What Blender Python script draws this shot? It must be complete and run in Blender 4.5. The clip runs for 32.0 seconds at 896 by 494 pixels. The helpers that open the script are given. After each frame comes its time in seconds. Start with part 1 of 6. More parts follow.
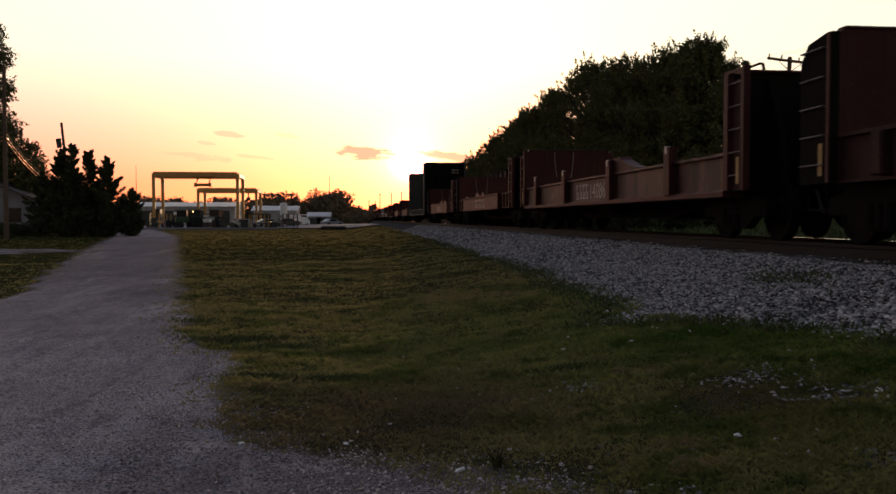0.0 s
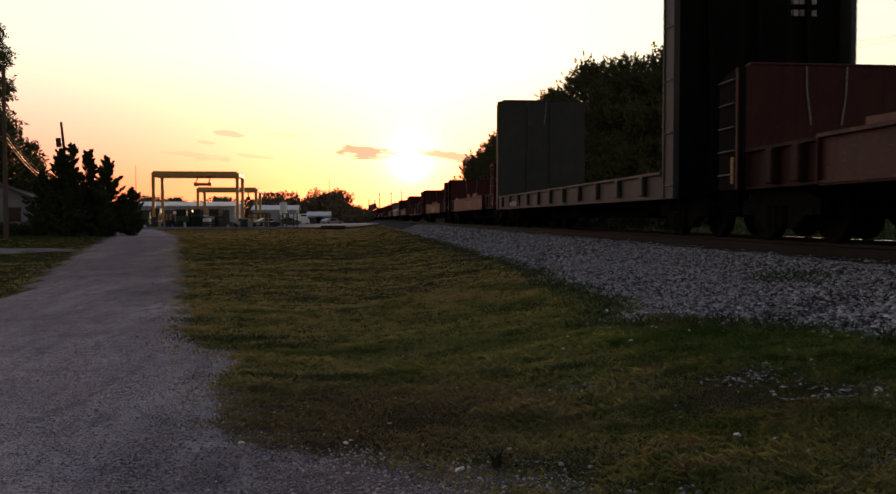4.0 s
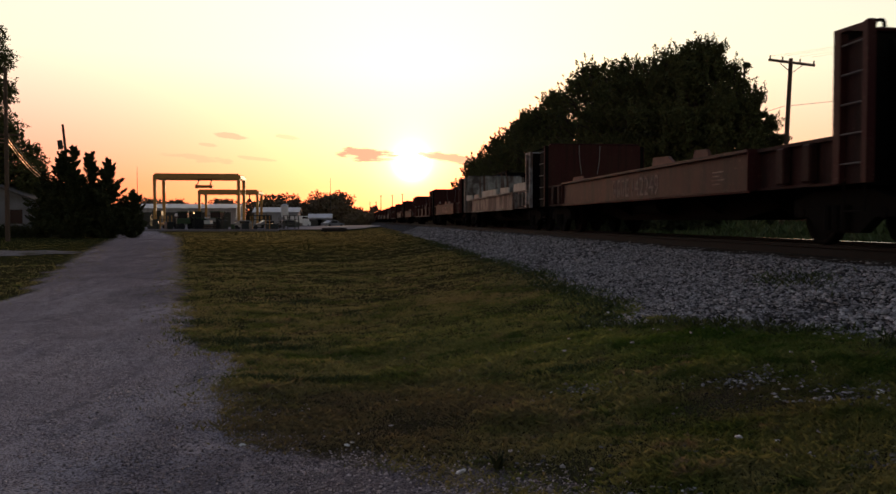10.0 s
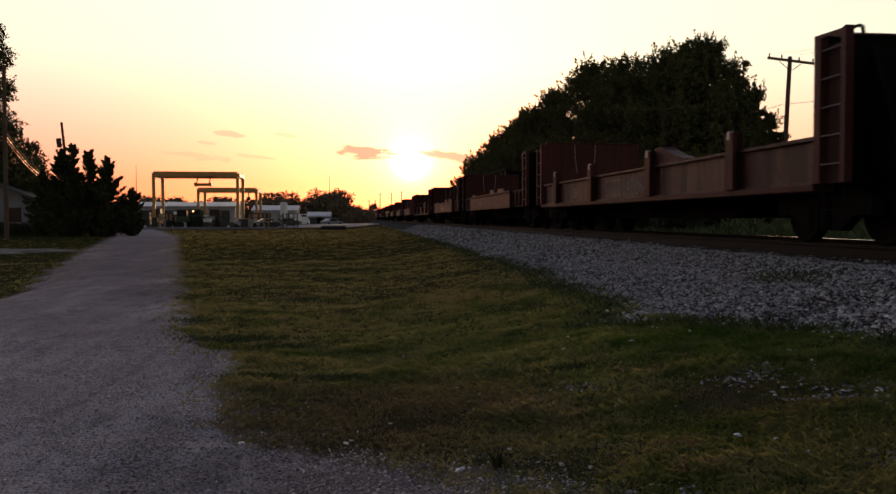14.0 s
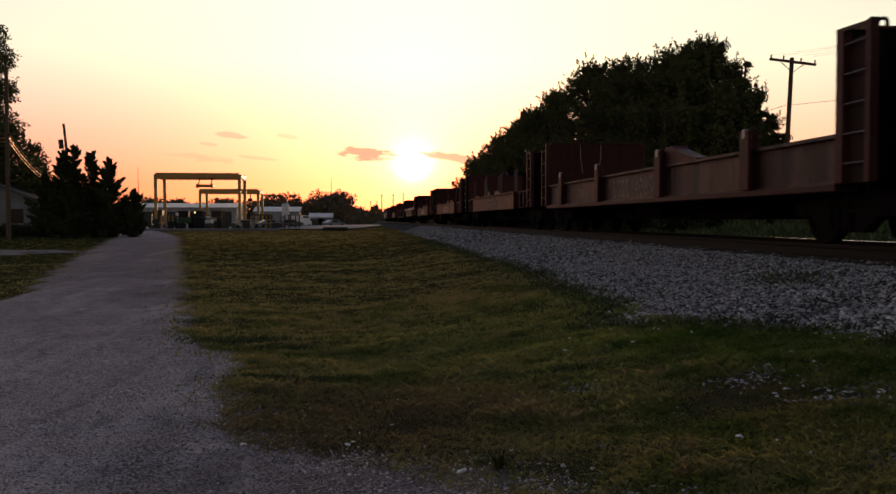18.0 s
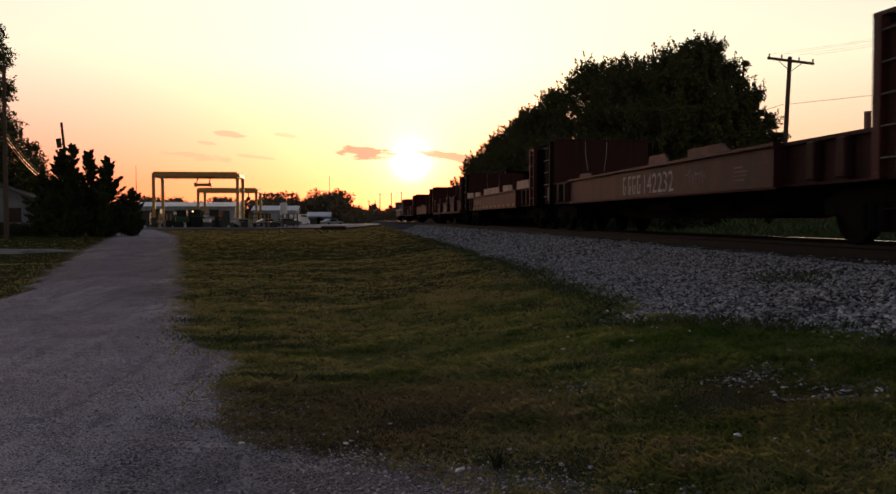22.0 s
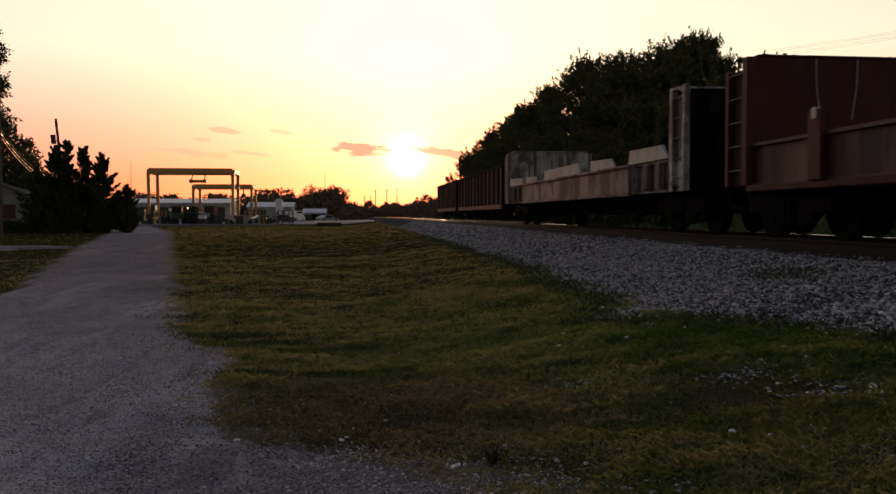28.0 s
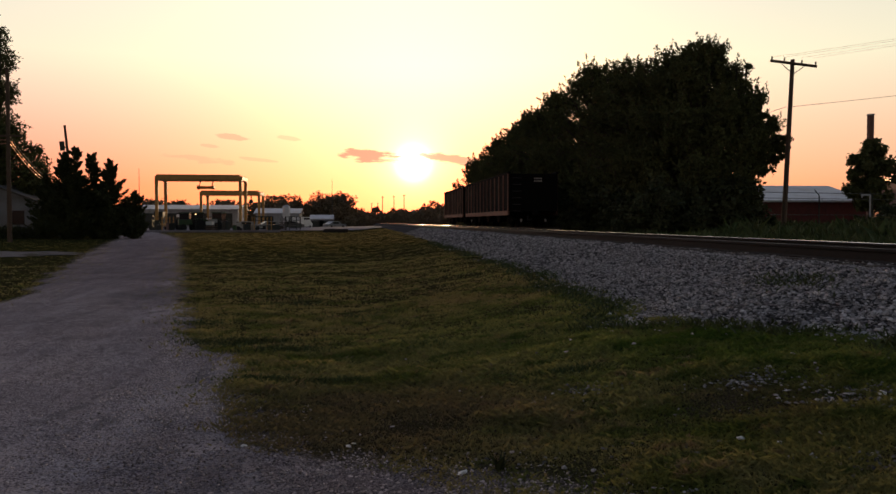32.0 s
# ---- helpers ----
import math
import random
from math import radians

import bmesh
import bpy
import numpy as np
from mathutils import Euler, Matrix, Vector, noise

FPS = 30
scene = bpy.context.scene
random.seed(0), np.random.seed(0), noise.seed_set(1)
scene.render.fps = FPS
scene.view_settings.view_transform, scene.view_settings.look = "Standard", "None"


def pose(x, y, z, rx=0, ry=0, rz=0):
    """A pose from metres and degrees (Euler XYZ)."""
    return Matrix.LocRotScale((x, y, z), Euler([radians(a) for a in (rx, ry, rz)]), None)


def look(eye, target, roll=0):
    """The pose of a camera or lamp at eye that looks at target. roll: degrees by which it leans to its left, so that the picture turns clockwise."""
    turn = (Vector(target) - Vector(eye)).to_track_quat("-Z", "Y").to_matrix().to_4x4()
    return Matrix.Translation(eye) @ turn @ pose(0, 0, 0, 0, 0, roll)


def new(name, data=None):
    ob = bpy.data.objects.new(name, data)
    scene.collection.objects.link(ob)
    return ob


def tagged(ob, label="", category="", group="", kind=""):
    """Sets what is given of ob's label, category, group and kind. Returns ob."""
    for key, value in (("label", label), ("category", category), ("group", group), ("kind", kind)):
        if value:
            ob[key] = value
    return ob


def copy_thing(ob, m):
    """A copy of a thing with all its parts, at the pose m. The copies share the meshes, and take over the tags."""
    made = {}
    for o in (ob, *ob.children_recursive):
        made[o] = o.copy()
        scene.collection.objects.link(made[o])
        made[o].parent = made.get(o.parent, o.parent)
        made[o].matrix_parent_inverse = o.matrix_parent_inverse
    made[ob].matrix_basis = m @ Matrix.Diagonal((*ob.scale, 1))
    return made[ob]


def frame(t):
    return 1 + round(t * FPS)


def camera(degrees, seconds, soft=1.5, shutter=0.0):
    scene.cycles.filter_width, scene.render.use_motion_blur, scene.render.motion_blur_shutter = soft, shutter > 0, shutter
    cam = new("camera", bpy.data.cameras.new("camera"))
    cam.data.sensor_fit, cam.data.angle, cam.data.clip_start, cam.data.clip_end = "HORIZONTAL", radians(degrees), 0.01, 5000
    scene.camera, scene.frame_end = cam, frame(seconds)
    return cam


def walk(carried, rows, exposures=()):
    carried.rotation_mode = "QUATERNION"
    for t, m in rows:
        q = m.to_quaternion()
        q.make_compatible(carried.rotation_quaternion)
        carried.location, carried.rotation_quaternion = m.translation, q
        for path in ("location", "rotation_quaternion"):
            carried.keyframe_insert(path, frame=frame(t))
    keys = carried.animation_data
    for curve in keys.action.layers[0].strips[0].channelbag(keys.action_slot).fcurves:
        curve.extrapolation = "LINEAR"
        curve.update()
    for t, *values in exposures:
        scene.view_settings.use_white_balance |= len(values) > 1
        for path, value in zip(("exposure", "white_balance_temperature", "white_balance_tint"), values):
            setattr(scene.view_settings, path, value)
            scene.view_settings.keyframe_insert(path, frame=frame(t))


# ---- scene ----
cam = camera(55.19, 32.0, soft=1.5, shutter=0.12)
WALK = [
    (0, 88.145, -6.280), (0.5, 88.156, -6.235), (1, 88.173, -6.235), (1.5, 88.208, -6.235), (2, 88.151, -6.232),
    (2.5, 88.122, -6.241), (3, 88.139, -6.286), (3.5, 88.101, -6.297), (5.5, 88.151, -6.235), (6, 88.157, -6.176),
    (6.5, 88.151, -6.176), (7, 88.031, -6.167), (7.5, 88.085, -6.167), (8, 88.016, -6.132), (8.5, 88.197, -6.271),
    (9, 88.208, -6.399), (9.5, 88.234, -6.280), (10, 88.252, -6.216), (10.5, 88.151, -6.170), (11, 88.156, -6.113),
    (11.5, 88.159, -6.116), (12, 88.159, -6.155), (12.5, 88.153, -6.286), (13, 88.099, -6.286), (13.5, 88.142, -6.283),
    (14, 88.126, -6.274), (14.5, 88.148, -6.289), (16.5, 88.030, -6.234), (17, 88.148, -6.348), (17.5, 88.234, -6.283),
    (18, 88.208, -6.161), (18.5, 88.135, -6.161), (19, 88.098, -6.117), (19.5, 88.150, -6.123), (20, 88.205, -6.164),
    (20.5, 88.205, -6.227), (21, 88.208, -6.226), (21.5, 88.145, -6.229), (22, 88.137, -6.280), (22.5, 88.135, -6.268),
    (23, 88.098, -6.234), (23.5, 88.103, -6.229), (24, 88.142, -6.236), (24.5, 88.103, -6.239), (25, 88.033, -6.236),
    (25.5, 88.088, -6.237), (27.5, 87.980, -6.519), (28, 87.905, -6.578), (28.5, 87.789, -6.583), (29, 87.852, -6.467),
    (29.5, 88.020, -6.286), (30, 88.142, -6.231), (30.5, 88.205, -6.229), (31, 88.216, -6.159), (31.5, 88.271, -6.117),
    (32, 88.320, -6.109),
]
EXPOSURES = [(0, 0.17), (3, 0.17), (6, 0.09), (8, 0.05), (12, 0.01), (14, 0.05), (16.6, 0.1), (18, -0.05), (25, -0.05), (28, -0.08), (29, 0.11), (30, -0.08), (32, -0.17)]
walk(cam, [(t, pose(0, 0, 1.35, tilt, 0, turn)) for t, tilt, turn in WALK], EXPOSURES)

# ---- world, sun ----
SUN = Vector((0.0662, 0.9956, 0.0676)).normalized()
world = bpy.data.worlds.new("dusk_sky")
scene.world = world
world.use_nodes = True


def link(tree, a, b):
    tree.links.new(a, b)


def build_sky():
    tree = world.node_tree
    nodes = tree.nodes
    nodes.clear()
    out = nodes.new("ShaderNodeOutputWorld")
    sky = nodes.new("ShaderNodeTexSky")
    sky.sky_type = "NISHITA"
    sky.sun_disc = False
    sky.sun_elevation = math.asin(SUN.z)
    sky.sun_rotation = math.atan2(SUN.x, SUN.y)
    sky.air_density, sky.dust_density, sky.ozone_density = 1.0, 1.2, 1.0
    back = nodes.new("ShaderNodeVectorMath")
    back.operation = "SCALE"
    back.inputs["Scale"].default_value = SKY
    link(tree, sky.outputs["Color"], back.inputs[0])

    # evening haze: an aureole round the sun and a peach band over the horizon
    coord = nodes.new("ShaderNodeTexCoord")
    norm = nodes.new("ShaderNodeVectorMath")
    norm.operation = "NORMALIZE"
    link(tree, coord.outputs["Generated"], norm.inputs[0])
    dot = nodes.new("ShaderNodeVectorMath")
    dot.operation = "DOT_PRODUCT"
    link(tree, norm.outputs["Vector"], dot.inputs[0])
    dot.inputs[1].default_value = SUN

    def m(op, a, b=None, clamp=False):
        n = nodes.new("ShaderNodeMath")
        n.operation = op
        n.use_clamp = clamp
        for i, v in enumerate((a, b)):
            if v is None:
                continue
            if isinstance(v, (int, float)):
                n.inputs[i].default_value = v
            else:
                link(tree, v, n.inputs[i])
        return n.outputs[0]

    sep = nodes.new("ShaderNodeSeparateXYZ")
    link(tree, norm.outputs["Vector"], sep.inputs[0])
    x, y, z = sep.outputs
    c = m("MAXIMUM", dot.outputs["Value"], 0.0)
    total = None

    def add(col, fac):
        nonlocal total
        n = nodes.new("ShaderNodeMix")
        n.data_type = "RGBA"
        n.blend_type = "MULTIPLY"
        n.inputs[0].default_value = 1.0
        n.inputs[6].default_value = (*col, 1)
        comb = nodes.new("ShaderNodeCombineXYZ")
        for i in range(3):
            link(tree, fac, comb.inputs[i])
        link(tree, comb.outputs[0], n.inputs[7])
        if total is None:
            total = n.outputs[2]
        else:
            a = nodes.new("ShaderNodeMix")
            a.data_type = "RGBA"
            a.blend_type = "ADD"
            a.inputs[0].default_value = 1.0
            link(tree, total, a.inputs[6])
            link(tree, n.outputs[2], a.inputs[7])
            total = a.outputs[2]

    up = m("MAXIMUM", z, 0.0)
    west = m("MAXIMUM", m("ADD", m("MULTIPLY", y, 0.48), 0.52), 0.26)
    for col, power, k in AUREOLE:
        add(col, m("MULTIPLY", m("POWER", c, power), k))
    north = m("MULTIPLY", m("MULTIPLY", x, 2.2, clamp=True), m("SUBTRACT", 1.0, m("DIVIDE", up, 0.26), clamp=True))
    add(NORTH, north)       # yellower haze north of the sun
    ramp = nodes.new("ShaderNodeValToRGB")
    for k, (pos, col) in enumerate(DOME):
        e = ramp.color_ramp.elements[k] if k < 2 else ramp.color_ramp.elements.new(pos)
        e.position, e.color = pos, (*col, 1)
    link(tree, up, ramp.inputs[0])
    dome = nodes.new("ShaderNodeVectorMath")
    dome.operation = "SCALE"
    link(tree, ramp.outputs[0], dome.inputs[0])
    link(tree, west, dome.inputs["Scale"])
    a = nodes.new("ShaderNodeVectorMath")
    a.operation = "ADD"
    link(tree, total, a.inputs[0])
    link(tree, dome.outputs[0], a.inputs[1])
    total = a.outputs[0]

    # thin streaks of cloud low in the west: azimuth, elevation (radians), half width, half height
    warp = nodes.new("ShaderNodeTexNoise")
    warp.inputs["Scale"].default_value = 44.0
    warp.inputs["Detail"].default_value = 6.0
    stretch = nodes.new("ShaderNodeVectorMath")
    stretch.operation = "MULTIPLY"
    stretch.inputs[1].default_value = (1, 1, 3.5)
    link(tree, norm.outputs["Vector"], stretch.inputs[0])
    link(tree, stretch.outputs[0], warp.inputs["Vector"])
    wv = m("SUBTRACT", warp.outputs["Fac"], 0.5)
    az = m("ARCTAN2", x, y)
    mask = None
    for a0, e0, ha, he, k in CLOUDS:
        da = m("DIVIDE", m("SUBTRACT", az, a0), ha)
        de = m("DIVIDE", m("SUBTRACT", z, m("ADD", m("MULTIPLY", m("SUBTRACT", az, a0), -0.10), e0)), he)
        r = m("ADD", m("ADD", m("MULTIPLY", da, da), m("MULTIPLY", de, de)), m("MULTIPLY", wv, 4.5))
        f = m("MULTIPLY", m("MULTIPLY", m("SUBTRACT", 1.3, r), 1.6, clamp=True), k)
        mask = f if mask is None else m("MAXIMUM", mask, f)
    haze = nodes.new("ShaderNodeBackground")
    both = nodes.new("ShaderNodeVectorMath")
    both.operation = "ADD"
    link(tree, back.outputs[0], both.inputs[0])
    link(tree, total, both.inputs[1])
    # long path through the haze low by the sun takes out green and blue
    low = m("MULTIPLY", m("POWER", c, 14), m("SUBTRACT", 1.0, m("DIVIDE", up, 0.165), clamp=True))
    thin = nodes.new("ShaderNodeCombineXYZ")
    thin.inputs[0].default_value = 1.0
    link(tree, m("SUBTRACT", 1.0, m("MULTIPLY", low, 0.56)), thin.inputs[1])
    link(tree, m("SUBTRACT", 1.0, m("MULTIPLY", low, 0.36)), thin.inputs[2])
    seen = nodes.new("ShaderNodeVectorMath")
    seen.operation = "MULTIPLY"
    link(tree, both.outputs[0], seen.inputs[0])
    link(tree, thin.outputs[0], seen.inputs[1])
    link(tree, seen.outputs[0], haze.inputs["Color"])
    cloud = nodes.new("ShaderNodeBackground")
    cloud.inputs["Color"].default_value = (*CLOUD, 1)
    mixed = nodes.new("ShaderNodeMixShader")
    link(tree, mask, mixed.inputs[0])
    link(tree, haze.outputs[0], mixed.inputs[1])
    link(tree, cloud.outputs[0], mixed.inputs[2])
    link(tree, mixed.outputs[0], out.inputs["Surface"])


SKY = 0.05
NORTH = (0.10, 0.24, 0.10)
AUREOLE = [((1.0, 0.60, 0.40), 40, 0.34), ((1.0, 0.52, 0.22), 180, 0.5), ((1.0, 0.86, 0.56), 1600, 0.8), ((1.0, 0.93, 0.75), 12000, 9.0)]
DOME = [(0.0, (0.74, 0.06, 0.11)), (1.0, (0.14, 0.16, 0.26)), (0.04, (0.76, 0.09, 0.13)), (0.10, (0.84, 0.38, 0.31)), (0.18, (0.94, 0.80, 0.60)), (0.27, (0.86, 0.82, 0.69)), (0.40, (0.34, 0.34, 0.40)), (0.65, (0.19, 0.21, 0.31))]
CLOUD = (0.84, 0.44, 0.28)
CLOUDS = [(0.0165, 0.0762, 0.032, 0.0075, 0.9), (0.112, 0.0732, 0.032, 0.0056, 0.8), (-0.140, 0.095, 0.020, 0.0030, 0.5), (-0.077, 0.0955, 0.013, 0.0024, 0.3),
          (-0.163, 0.0847, 0.010, 0.0018, 0.35), (-0.112, 0.0705, 0.019, 0.0018, 0.3), (-0.170, 0.0695, 0.04, 0.0036, 0.3)]
build_sky()

sun = new("sun", bpy.data.lights.new("sun", "SUN"))
sun.data.energy = 1.2
sun.data.angle = radians(0.6)
sun.data.color = (1.0, 0.66, 0.36)
sun.matrix_world = look(SUN * 100, (0, 0, 0))


# ---- materials ----
def layers(tree, where, base, vary):
    """A base colour with noise layers over it."""
    nodes = tree.nodes
    col = nodes.new("ShaderNodeRGB")
    col.outputs[0].default_value = (*base, 1)
    last = col.outputs[0]
    for colour, scale, lo, hi, *squash in vary:
        tex = nodes.new("ShaderNodeTexNoise")
        tex.inputs["Scale"].default_value = scale
        tex.inputs["Detail"].default_value = 7
        tex.inputs["Roughness"].default_value = 0.62
        src = where
        if squash:
            mp = nodes.new("ShaderNodeMapping")
            mp.inputs["Scale"].default_value = squash[0]
            link(tree, src, mp.inputs["Vector"])
            src = mp.outputs[0]
        link(tree, src, tex.inputs["Vector"])
        ramp = nodes.new("ShaderNodeMapRange")
        ramp.inputs["From Min"].default_value = lo
        ramp.inputs["From Max"].default_value = hi
        link(tree, tex.outputs["Fac"], ramp.inputs["Value"])
        mix = nodes.new("ShaderNodeMix")
        mix.data_type = "RGBA"
        link(tree, ramp.outputs["Result"], mix.inputs[0])
        link(tree, last, mix.inputs[6])
        mix.inputs[7].default_value = (*colour, 1)
        last = mix.outputs[2]
    return last


def material(name, base, rough=0.8, metal=0.0, vary=(), bump=0.0, bscale=20.0, spec=0.4, island=0.0, obrand=0.0):
    """vary: (colour, noise scale, low, high) layers mixed over the base; bump in metres; obrand: spread of brightness per object."""
    mat = bpy.data.materials.new(name)
    mat.use_nodes = True
    tree = mat.node_tree
    nodes = tree.nodes
    bsdf = nodes["Principled BSDF"]
    bsdf.inputs["Roughness"].default_value = rough
    bsdf.inputs["Metallic"].default_value = metal
    bsdf.inputs["Specular IOR Level"].default_value = spec
    coord = nodes.new("ShaderNodeTexCoord")
    last = layers(tree, coord.outputs["Object"], base, vary)
    spread = island or obrand
    if spread:
        if island:
            rnd = nodes.new("ShaderNodeNewGeometry").outputs["Random Per Island"]
        else:
            rnd = nodes.new("ShaderNodeObjectInfo").outputs["Random"]
        rng = nodes.new("ShaderNodeMapRange")
        rng.inputs["To Min"].default_value = 1 - spread
        rng.inputs["To Max"].default_value = 1 + spread
        link(tree, rnd, rng.inputs["Value"])
        hsv = nodes.new("ShaderNodeHueSaturation")
        link(tree, rng.outputs["Result"], hsv.inputs["Value"])
        link(tree, last, hsv.inputs["Color"])
        last = hsv.outputs[0]
    link(tree, last, bsdf.inputs["Base Color"])
    if bump:
        tex = nodes.new("ShaderNodeTexNoise")
        tex.inputs["Scale"].default_value = bscale
        tex.inputs["Detail"].default_value = 6
        link(tree, coord.outputs["Object"], tex.inputs["Vector"])
        bp = nodes.new("ShaderNodeBump")
        bp.inputs["Distance"].default_value = bump
        bp.inputs["Strength"].default_value = 0.8
        link(tree, tex.outputs["Fac"], bp.inputs["Height"])
        link(tree, bp.outputs[0], bsdf.inputs["Normal"])
    return mat


